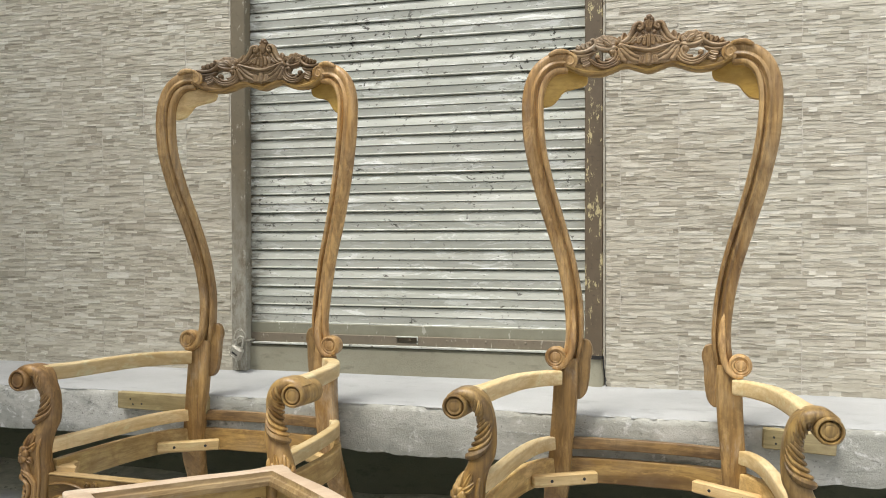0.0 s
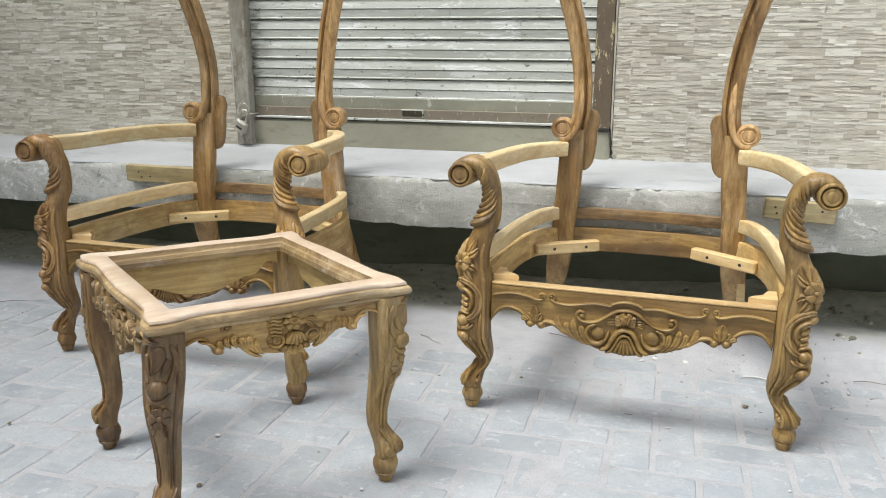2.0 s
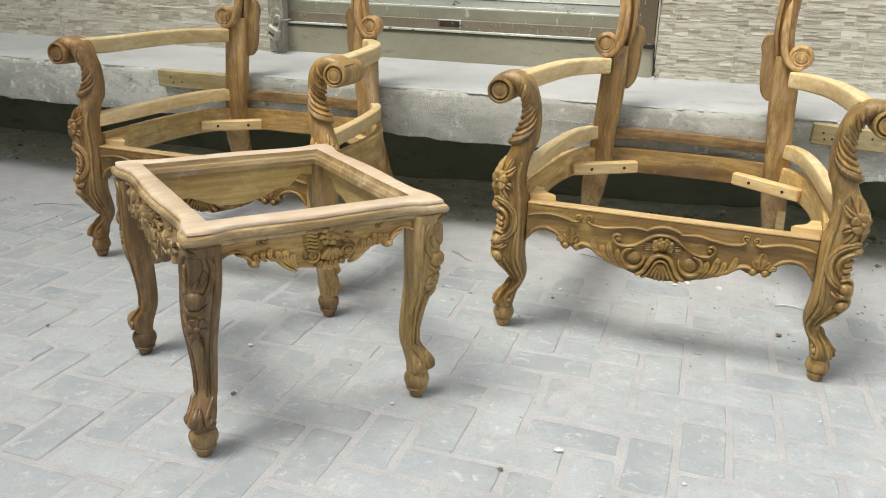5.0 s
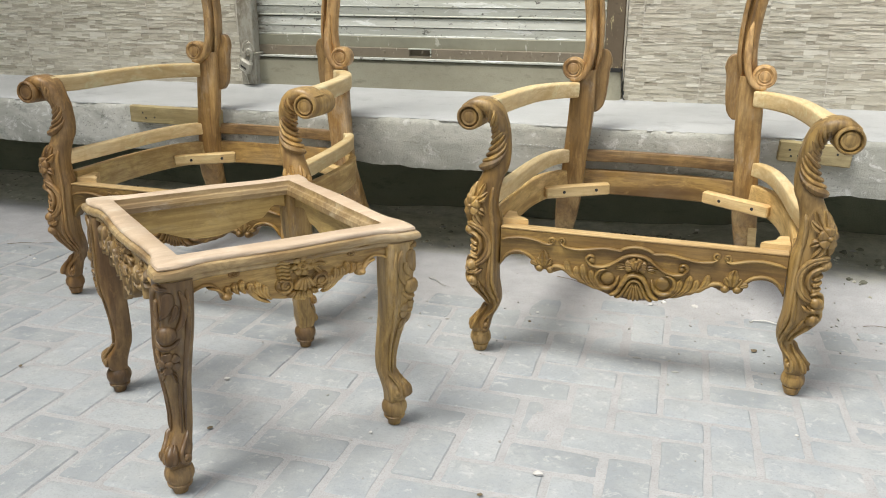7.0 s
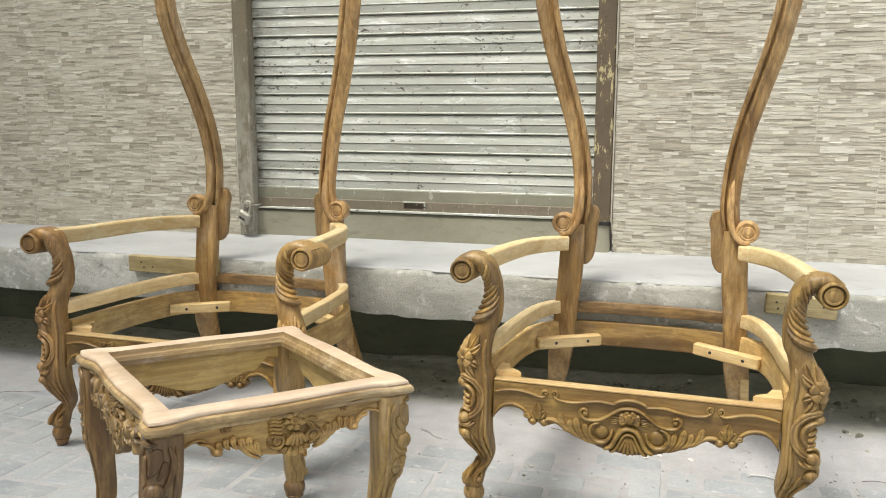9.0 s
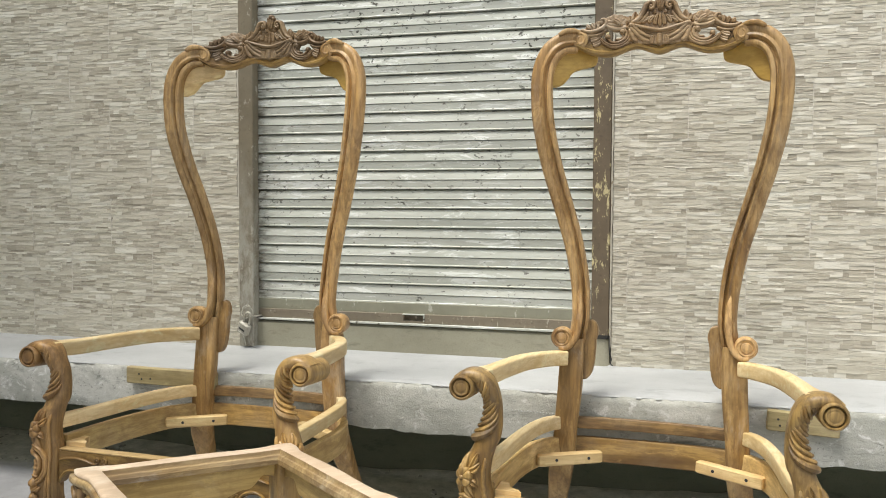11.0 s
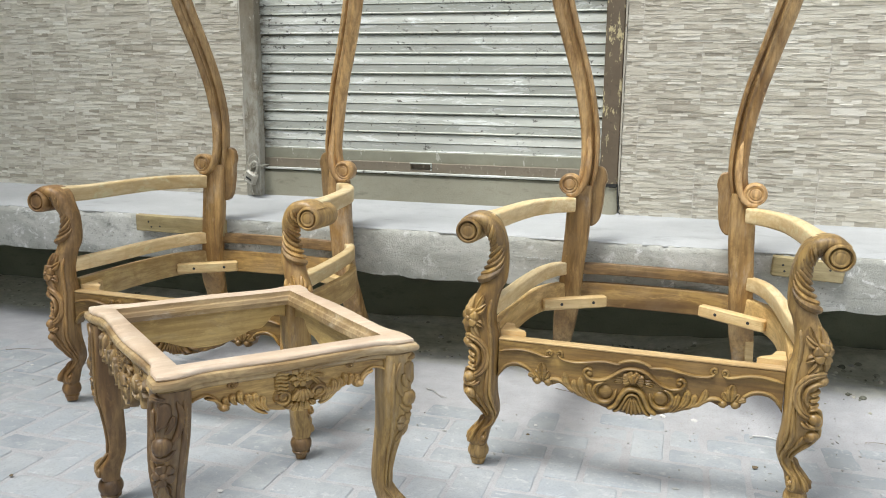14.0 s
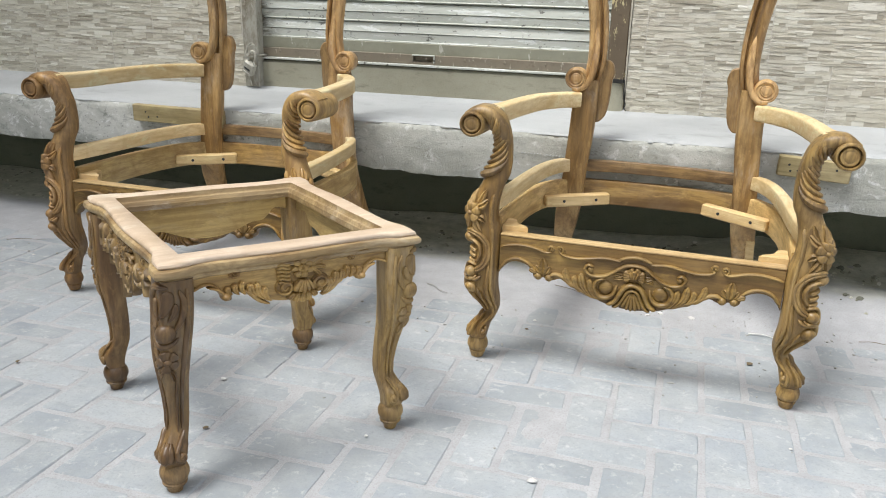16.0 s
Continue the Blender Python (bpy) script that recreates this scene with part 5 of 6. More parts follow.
def splayed(shape):
    """The same post with its lower end swung a little outwards."""
    s = Shape()
    s.v = [(x + 0.045 * max(0.36 - z, 0) * min(max(z, 0) / 0.1 + 0.4, 1), y, z) for x, y, z in shape.v]
    s.f = list(shape.f)
    return s


def build_chair():
    ch = thing("armchair_frame", "bare carved brown wood high-back armchair frame without upholstery on paving", "armchair", "carved armchair frames")
    # front legs with the arm supports that grow out of them
    leg = Shape()
    post(leg, LEG, 24, LEG_POWER)
    foot = Shape()
    turned(foot, [(0.010, 0.0), (0.0165, 0.001), (0.0190, 0.010), (0.0215, 0.015), (0.0220, 0.018), (0.0195, 0.0205), (0.0240, 0.024), (0.0278, 0.032), (0.0280, 0.041), (0.0262, 0.048), (0.0252, 0.0485), (0.0240, 0.054), (0.0210, 0.060), (0.012, 0.064)], (0.397, 0.006, RISE - 0.001))
    scroll, carving, neck = arm_scroll(), carve_leg(), carve_neck()
    arm = Shape()
    sweep(arm, catmull([(0.268, 0.578, 0.660), (0.316, 0.512, 0.661), (0.360, 0.405, 0.662), (0.384, 0.260, 0.662), (0.397, 0.120, 0.663), (0.408, 0.004, 0.669)], 6), rounded(0.040, 0.046, 0.007), (0, 0, 1),
          lambda u: (1.0 + 0.70 * max((u - 0.72) / 0.28, 0) ** 1.5, 1.0))
    upper = Shape()
    sweep(upper, catmull([(0.284, 0.600, 0.449), (0.310, 0.560, 0.449), (0.334, 0.475, 0.449), (0.352, 0.330, 0.448), (0.364, 0.150, 0.446), (0.376, 0.008, 0.445)], 6), rounded(0.030, 0.042, 0.005), (0, 0, 1))
    block = Shape()
    block.box((-0.103, -0.016, -0.018), (0.107, 0.016, 0.018), 0.004)
    hole = Shape()
    turned_y(hole, 0.0, -0.0163, 0.0, 0.005, 0.0005)
    glue = Shape()
    glue.grid([[(0.282, 0.012, z), (0.350, 0.012, z), (0.352, 0.095, z), (0.330, 0.090, z), (0.318, 0.050, z), (0.292, 0.030, z)] for z in (0.352, 0.386)])
    rear = Shape()
    post(rear, [(RISE - 0.001, 0.300, 0.850, 0.018, 0.020), (0.05, 0.297, 0.808, 0.021, 0.022), (0.11, 0.292, 0.757, 0.025, 0.024), (0.17, 0.286, 0.710, 0.029, 0.025), (0.23, 0.279, 0.672, 0.034, 0.025), (0.29, 0.273, 0.640, 0.038, 0.025), (0.35, 0.266, 0.622, 0.037, 0.024),
                (0.45, 0.259, 0.612, 0.036, 0.024), (0.56, 0.250, 0.610, 0.038, 0.024), (0.66, 0.246, 0.611, 0.037, 0.023), (0.72, 0.240, 0.616, 0.030, 0.020)], 16, 7)
    ear = Shape()
    extrude(ear, [tuple(q) for q in catmull([(0.230, 0.600), (0.205, 0.590), (0.184, 0.612), (0.175, 0.660), (0.172, 0.715), (0.166, 0.745), (0.176, 0.775), (0.200, 0.782), (0.230, 0.770)], 4)], lambda a, b, h: (a, 0.640 - h, b), 0.0, 0.024, 0.003)
    stile = Shape()
    sweep(stile, stile_path(), STILE, (0, -1, 0), lambda u: (0.68 + 0.12 * min(u / 0.08, 1) + 0.18 * min(max((u - 0.1) / 0.5, 0), 1), 0.6 + 0.4 * min(u / 0.08, 1)))
    low = Shape()

    def low_face(a, b, h):
        return (0.276 + a, 0.588 - h, 0.724 + b)

    rows = []
    for y, r in ((0.612, 0.033), (0.590, 0.0345), (0.574, 0.034), (0.569, 0.030), (0.572, 0.0255)):
        rows.append([(0.276 + r * math.cos(w), y, 0.724 + r * math.sin(w)) for w in [2 * math.pi * k / 24 for k in range(24)]])
    low.grid(rows)
    cord(low, low_face, spiral(0, 0, 0.0290, 1.12, 170, 0.70, 22, -1), 0.0058, 0.0048, 0.014, 1.2)
    low.grid([[low_face(r * math.cos(w), r * math.sin(w), h) for w in [2 * math.pi * k / 22 for k in range(22)]] for h, r in ((0.010, 0.0168), (0.0195, 0.0160), (0.0206, 0.0138), (0.0198, 0.0129), (0.0198, 0.0120), (0.0205, 0.0110), (0.0208, 0.003))])
    sweep(low, catmull([(0.228, 0.622, 0.880), (0.224, 0.606, 0.820), (0.226, 0.593, 0.757), (0.240, 0.588, 0.712), (0.262, 0.588, 0.692), (0.284, 0.588, 0.693)], 5), rounded(0.020, 0.040, 0.007), (0, -1, 0), lambda u: ((1.2 - 0.5 * u) * min(0.5 + u * 2, 1), 1))
    top = Shape()

    def top_face(a, b, h):
        return (0.236 + a, crest_y(0.236) - 0.016 - h, 1.654 + b)

    rows = []
    for h, r in ((-0.030, 0.021), (0.000, 0.0240), (0.004, 0.0235), (0.0060, 0.0205), (0.0066, 0.012), (0.0068, 0.004)):
        rows.append([top_face(r * math.cos(w), r * 1.15 * math.sin(w), h) for w in [2 * math.pi * k / 20 for k in range(20)]])
    top.grid(rows)
    cord(top, lambda a, b, h: top_face(a, b * 1.15, h), spiral(0, 0, 0.0190, 1.1, 60, 0.35, 18, 1), 0.0042, 0.003, 0.0055, 1.0)
    sweep(top, catmull([(0.300, crest_y(0.300) - 0.010, 1.668), (0.275, crest_y(0.275) - 0.016, 1.680), (0.248, crest_y(0.248) - 0.018, 1.680), (0.224, crest_y(0.224) - 0.016, 1.672)], 5), rounded(0.014, 0.020, 0.005), (0, -1, 0), lambda u: (0.5 + 0.6 * math.sin(math.pi * min(u + 0.15, 0.95)),) * 2)
    bracket = Shape()
    extrude(bracket, [tuple(q) for q in catmull([(0.186, 1.622), (0.190, 1.592), (0.205, 1.580), (0.240, 1.570), (0.262, 1.560), (0.280, 1.535), (0.298, 1.518), (0.330, 1.514), (0.342, 1.560), (0.318, 1.620), (0.250, 1.645)], 4)],
            lambda a, b, h: (a, crest_y(a) + 0.034 - h, b), 0.0, 0.018, 0.002)
    for m in (1, -1):
        def side(shape):
            return shape if m > 0 else mirrored(shape)

        ob = part("front_leg", side(leg), CARVED, ch)
        part("foot", side(foot), CARVED, ob, "turned bulb foot")
        part("flower_carving", side(carving), CARVED, ob, "carved flower, leaf and scroll relief")
        for rib in neck:
            part("gadroon", side(rib), CARVED, ob)
        part("arm_scroll", side(scroll), CARVED, ob, "rolled carved arm scroll")
        part("armrest", side(arm), PALE_Y, ch, "pale freshly planed curved armrest")
        part("upper_side_rail", side(upper), PALE_Y, ch, "pale bent upper side rail")
        part("glue_block", side(glue), PALE_X, ch, "pale corner glue block")
        bl = part("corner_batten", block, PALE_X, ch, "pale screwed corner batten")
        bl.matrix_basis = pose(m * 0.237, 0.532, 0.354, 0, m * 2.0, -m * 29)
        for x in (-0.045, 0.060):
            part("screw_hole", hole, SCREW_HOLE, bl, "dark screw hole").location = (x, 0, 0)
        part("back_leg", side(rear if m > 0 else splayed(rear)), POST, ch, "brown rear leg post raked back below the seat")
        part("ear_plate", side(ear), BROWN, ch, "dark rounded ear plate")
        st = part("back_stile", side(stile), STILE_WOOD, ch, "moulded S-curved back stile")
        part("lower_scroll", side(low), STILE_WOOD, st, "carved spiral scroll")
        part("top_scroll", side(top), STILE_WOOD, st, "rounded scroll end")
        part("corner_bracket", side(bracket), PLY, ch, "yellow plywood corner bracket")
    low_side = Shape()
    half = [(0.366, 0.020, 0.363), (0.369, 0.140, 0.363), (0.368, 0.280, 0.363), (0.360, 0.410, 0.362), (0.335, 0.520, 0.362), (0.285, 0.606, 0.362), (0.268, 0.618, 0.362)]
    sweep(low_side, catmull(half, 5), rounded(0.026, 0.080, 0.004), (0, 0, 1))
    part("lower_side_rail", low_side, SIDE_RAIL, ch, "bent pale lower side rail")
    part("lower_side_rail", mirrored(low_side), SIDE_RAIL, ch, "bent pale lower side rail")
    u = Shape()
    sweep(u, catmull([(0.262, 0.624, 0.362), (0.210, 0.648, 0.362), (0.110, 0.660, 0.362), (0.0, 0.662, 0.362), (-0.110, 0.660, 0.362), (-0.210, 0.648, 0.362), (-0.262, 0.624, 0.362)], 5), rounded(0.026, 0.078, 0.004), (0, 0, 1))
    part("lower_back_rail", u, RAIL, ch, "bent golden brown lower back rail")
    b = Shape()
    sweep(b, catmull([(0.235, 0.634, 0.448), (0.12, 0.648, 0.449), (0.0, 0.652, 0.449), (-0.12, 0.648, 0.449), (-0.235, 0.634, 0.448)], 5), rounded(0.024, 0.036, 0.003), (0, 0, 1))
    part("upper_back_rail", b, RAIL_BACK, ch, "brown upper back rail")
    apron = Shape()
    lowline = [tuple(q) for q in catmull(APRON_LOW, 4)]
    outline = [(-a, z) for a, z in reversed(lowline)][:-1] + lowline + [(0.346, 0.368), (0.12, 0.370), (-0.12, 0.370), (-0.346, 0.368)]
    extrude(apron, outline, apron_face, -0.034, 0.0, 0.002)
    ap = part("front_apron", apron, CARVED_X, ch, "carved scalloped front apron")
    part("apron_carving", apron_carving(), CARVED_X, ap, "carved shell, scroll and leaf relief")
    edge = Shape().box((-0.346, -0.0235, 0.3685), (0.346, 0.0125, 0.374), 0.0015)
    part("apron_edge", edge, APRON_EDGE, ap, "light brown sawn top edge")
    cr = part("crest_rail", crest_beam(), CARVED_X, ch, "wavy crest rail")
    part("crest_carving", crest_carving(), CREST, cr, "dark carved floral openwork crest")
    return ch


chair = build_chair()
chair.matrix_basis = STAND @ pose(-0.093, 2.053, 0, 0, 0, -1.35)
left_chair = copy_thing(chair, STAND @ pose(-1.410, 2.074, 0.003, 0, 0, -0.45))
# on the other chair one front leg takes a deeper brown, one a honey tone
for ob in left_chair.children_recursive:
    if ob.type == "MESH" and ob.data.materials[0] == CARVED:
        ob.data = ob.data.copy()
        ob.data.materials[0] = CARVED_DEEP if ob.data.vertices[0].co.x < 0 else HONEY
# its arms were set by hand too, a little wider and lower
for ob in left_chair.children_recursive:
    if ob.type == "MESH" and ob.name.split(".")[0] in ("front_leg", "flower_carving", "gadroon", "arm_scroll", "armrest"):
        ob.data = ob.data.copy()
        for v in ob.data.vertices:
            k = min(max((v.co.z - 0.44) / 0.20, 0), 1) * min(max(1 - v.co.y / 0.5, 0), 1)
            k *= k * (3 - 2 * k)
            v.co.x += (0.006 if v.co.x > 0 else -0.014) * k
            v.co.z -= (0.003 if v.co.x > 0 else 0.009) * k
for ob in left_chair.children:
    if ob.name.startswith("corner_bracket") and ob.data.vertices[0].co.x < 0:
        ob.data = ob.data.copy()
        ob.data.materials[0] = PALE_X
        tagged(ob, "pale curved corner bracket")
splice = Shape()
sweep(splice, [(0.306, 0.668, 0.180), (0.303, 0.655, 0.215), (0.300, 0.640, 0.262)], rounded(0.026, 0.022, 0.004), (0, -1, 0))
part("pale_splice", splice, PALE_X, chair, "pale split splice on the rear leg")


# ---- carved stool ----
SW, SD = 0.280, 0.303


def stool_ring(off, z):
    """A ring round the stool top, at a distance inside its outer edge; bold corner lobes step in to a gently bowed middle."""
    out = []
    hw, hd = SW - off, SD - off
    n = 30
    fade = max(1 - off / 0.05, 0)
    for k, (ax, ay, bx, by) in enumerate(((-hw, -hd, hw, -hd), (hw, -hd, hw, hd), (hw, hd, -hw, hd), (-hw, hd, -hw, -hd))):
        for i in range(n):
            t = i / n
            x, y = ax + (bx - ax) * t, ay + (by - ay) * t
            e = min(t, 1 - t) * 2
            u = min(max((e - 0.13) / 0.20, 0), 1)
            v = min(max((e - 0.42) / 0.58, 0), 1)
            dip = 0.0185 * u * u * (3 - 2 * u) - 0.0085 * v * v * (3 - 2 * v)
            dip *= fade
            cut = 0.0040 * max(1 - e / 0.06, 0) ** 2 * fade
            dx, dy = ((0, 1), (-1, 0), (0, -1), (1, 0))[k]
            out.append((x + dx * (dip + cut), y + dy * (dip + cut), z + 0.0012 * noise.noise((x * 6, y * 6, 2))))
    return out


def stool_leg_keys():
    """A cabriole leg: square at the knee, drawn in at the ankle, rolled out over the foot."""
    return [(0.058, 0.243, 0.244, 0.0200, 0.0200), (0.076, 0.246, 0.247, 0.0245, 0.0245), (0.095, 0.243, 0.244, 0.0250, 0.0250), (0.112, 0.236, 0.237, 0.0215, 0.0215), (0.132, 0.2300, 0.2315, 0.0195, 0.0195), (0.160, 0.2290, 0.2305, 0.0200, 0.0200),
            (0.200, 0.2320, 0.2345, 0.0220, 0.0220), (0.235, 0.2360, 0.2400, 0.0248, 0.0248), (0.270, 0.2395, 0.2470, 0.0285, 0.0285), (0.310, 0.2405, 0.2530, 0.0312, 0.0312), (0.350, 0.2390, 0.2570, 0.0325, 0.0325), (0.400, 0.2375, 0.2590, 0.0330, 0.0330), (0.441, 0.2370, 0.2590, 0.0330, 0.0330)]


def stool_leg_carving(face):
    """The knee's open scroll, leaf and boss, the flower under it, and the rolled leaf over the foot."""
    carve = Shape()
    f = face(45)
    # open scroll framing a leaf, closed by a large boss
    band(carve, f, [(-0.010, 0.430), (0.012, 0.432), (0.030, 0.420), (0.036, 0.396), (0.031, 0.368), (0.016, 0.350)], [0.009, 0.013, 0.015, 0.016, 0.015, 0.011], 0.010, 0.0, 5, 0.25)
    band(carve, f, [(-0.030, 0.424), (-0.038, 0.398), (-0.034, 0.368), (-0.022, 0.346)], [0.009, 0.012, 0.013, 0.010], 0.009, 0.0, 5, 0.2)
    lobe(carve, f, (0.004, 0.372), (-0.008, 0.424), 0.024, 0.006, 0.009, 0.0, 0.35)
    lobe(carve, f, (0.008, 0.366), (0.018, 0.408), 0.015, -0.004, 0.008, 0.0, 0.3)
    lobe(carve, f, (-0.010, 0.364), (-0.022, 0.398), 0.014, 0.004, 0.008, 0.0, 0.3)
    button(carve, f, -0.004, 0.340, 0.0215, 0.0185, 0.0, 0.015, 14)
    band(carve, f, [(0.034, 0.352), (0.026, 0.330), (0.010, 0.316), (-0.014, 0.316), (-0.030, 0.330)], [0.008, 0.011, 0.012, 0.011, 0.007], 0.007, 0.0)
    # flower of round petals with leaves below it
    for w in (70, 142, 214, 286, 358):
        lobe(carve, f, (-0.010 + 0.004 * math.cos(radians(w)), 0.282 + 0.004 * math.sin(radians(w))), (-0.010 + 0.022 * math.cos(radians(w)), 0.282 + 0.024 * math.sin(radians(w))), 0.021, 0.0, 0.009, 0.0, 0.15)
    button(carve, f, -0.010, 0.282, 0.0075, None, 0.004, 0.009)
    for root, tip, w, bend in (((0.006, 0.292), (0.030, 0.304), 0.019, 0.004), ((0.006, 0.276), (0.030, 0.272), 0.019, -0.003), ((0.000, 0.264), (0.016, 0.240), 0.017, 0.003), ((-0.014, 0.262), (-0.020, 0.236), 0.015, -0.002)):
        leaf(carve, f, root, tip, w, bend, 0.008, 0.0)
    for m in (-1, 1):
        # raised arrises that run down beside sunk flutes
        band(carve, f, [(m * 0.044, 0.424), (m * 0.045, 0.36), (m * 0.043, 0.29), (m * 0.038, 0.22), (m * 0.033, 0.165), (m * 0.034, 0.130)], [0.009, 0.010, 0.010, 0.010, 0.009, 0.007], 0.0075, -0.001)
        band(carve, f, [(m * 0.024, 0.236), (m * 0.021, 0.195), (m * 0.019, 0.155), (m * 0.022, 0.126)], [0.006, 0.009, 0.009, 0.007], 0.006, -0.001)
        # curled ends of the leaf over the foot
        g = face(45 + 52 * m)
        band(carve, g, [(m * 0.008, 0.127), (m * 0.000, 0.111), (-m * 0.004, 0.091), (m * 0.004, 0.073), (m * 0.015, 0.075), (m * 0.015, 0.087)], [0.008, 0.012, 0.014, 0.013, 0.010, 0.007], 0.009, 0.0)
        button(carve, g, m * 0.008, 0.083, 0.008, None, 0.0, 0.010)
        lobe(carve, f, (m * 0.008, 0.108), (m * 0.014, 0.070), 0.017, m * 0.003, 0.009, 0.0, 0.1)
    button(carve, f, 0.0, 0.088, 0.014, 0.022, 0.0, 0.012, 14)
    return carve


def stool_apron_carving(p, span):
    """A cockscomb ruffle, an open rose and three round shells, with leaves that run out to either side; (middle, side pieces)."""
    c = Shape()
    # stacked ruffle
    for k in range(6):
        b = 0.421 - 0.0105 * k
        band(c, p, [(-0.042 + 0.001 * k, b - 0.004), (-0.032, b + 0.003), (-0.020, b - 0.003), (-0.012, b + 0.002)], [0.007, 0.0105, 0.0105, 0.007], 0.009, 0.0, 4)
    # rose
    for k in range(7):
        w = radians(20 + 51.4 * k)
        lobe(c, p, (0.012 + 0.008 * math.cos(w), 0.405 + 0.010 * math.sin(w)), (0.012 + 0.022 * math.cos(w), 0.405 + 0.029 * math.sin(w)), 0.020, 0.003, 0.009, 0.001, 0.15)
    volute(c, p, 0.012, 0.406, 0.0115, 1.3, 60, -1, 0.0052, 0.006)
    for w, r in ((-8, 0.046), (22, 0.043), (-36, 0.042), (48, 0.036)):
        lobe(c, p, (0.030, 0.402), (0.020 + r * math.cos(radians(w)), 0.402 + 1.2 * r * math.sin(radians(w))), 0.014, 0.003, 0.008, 0.0, 0.3)
    # three shells in a row, the middle one fluted
    for a, hand in ((-0.024, 1), (0.053, -1)):
        button(c, p, a, 0.355, 0.0205, 0.026, 0.0, 0.007, 18)
        cord(c, p, [(a + 0.0175 * (x - a) / 0.0175, 0.355 + (y - 0.355) * 1.25) for x, y in spiral(a, 0.355, 0.0175, 1.5, 200, 0.2, 16, hand)], 0.0042, 0.003, 0.006, 1.0)
    for k in range(-2, 3):
        lobe(c, p, (0.015 + 0.0035 * k, 0.372), (0.015 + 0.0105 * k, 0.340 - 0.004 * (2 - abs(k))), 0.0135, 0.0, 0.011, 0.002, 0.1)
    for k in range(-3, 4):
        lobe(c, p, (0.014 + 0.009 * k, 0.336), (0.012 + 0.015 * k, 0.304 + 0.0035 * k * k), 0.0165, 0.0, 0.010, 0.0, 0.25)
    sides = []
    for m in (-1, 1):
        d, e = Shape(), Shape()
        shift = 0.006 if m > 0 else 0.0
        # sweeping leaves beside the shells
        for k, (a0, b0, a1, b1) in enumerate(((0.052, 0.322, 0.064, 0.366), (0.062, 0.328, 0.080, 0.380), (0.076, 0.340, 0.094, 0.380))):
            lobe(d, p, (m * (a0 + shift), b0), (m * (a1 + shift), b1), 0.017, -m * 0.008, 0.010, 0.0, 0.3)
        band(d, p, [(m * 0.056, 0.314), (m * 0.078, 0.330), (m * 0.098, 0.356), (m * 0.112, 0.366)], [0.007, 0.010, 0.010, 0.007], 0.008, 0.0)
        # wave of three small leaves that ends in a rolled bead
        for k in range(3):
            lobe(e, p, (m * (0.104 + 0.013 * k), 0.352 + 0.003 * k), (m * (0.110 + 0.014 * k), 0.392 - 0.005 * k), 0.0135, -m * 0.006, 0.010, 0.0, 0.25)
        band(e, p, [(m * 0.178, 0.386), (m * 0.162, 0.380), (m * 0.151, 0.366), (m * 0.146, 0.352), (m * 0.138, 0.350), (m * 0.137, 0.362)], [0.006, 0.009, 0.010, 0.012, 0.010, 0.007], 0.010, 0.0)
        button(e, p, m * 0.1445, 0.356, 0.0095, 0.0115, 0.002, 0.013)
        band(e, p, [(m * 0.150, 0.372), (m * 0.172, 0.3935), (m * 0.192, 0.392), (m * (span - 0.006), 0.378)], [0.006, 0.008, 0.008, 0.006], 0.006, 0.0)
        spring = Shape()
        volute(spring, p, m * 0.126, 0.412, 0.0105, 1.4, 40, m, 0.004, 0.0, [(m * 0.168, 0.428), (m * 0.150, 0.427), (m * 0.136, 0.424)] if m > 0 else None)
        sides += [d, e, spring]
    return c, sides


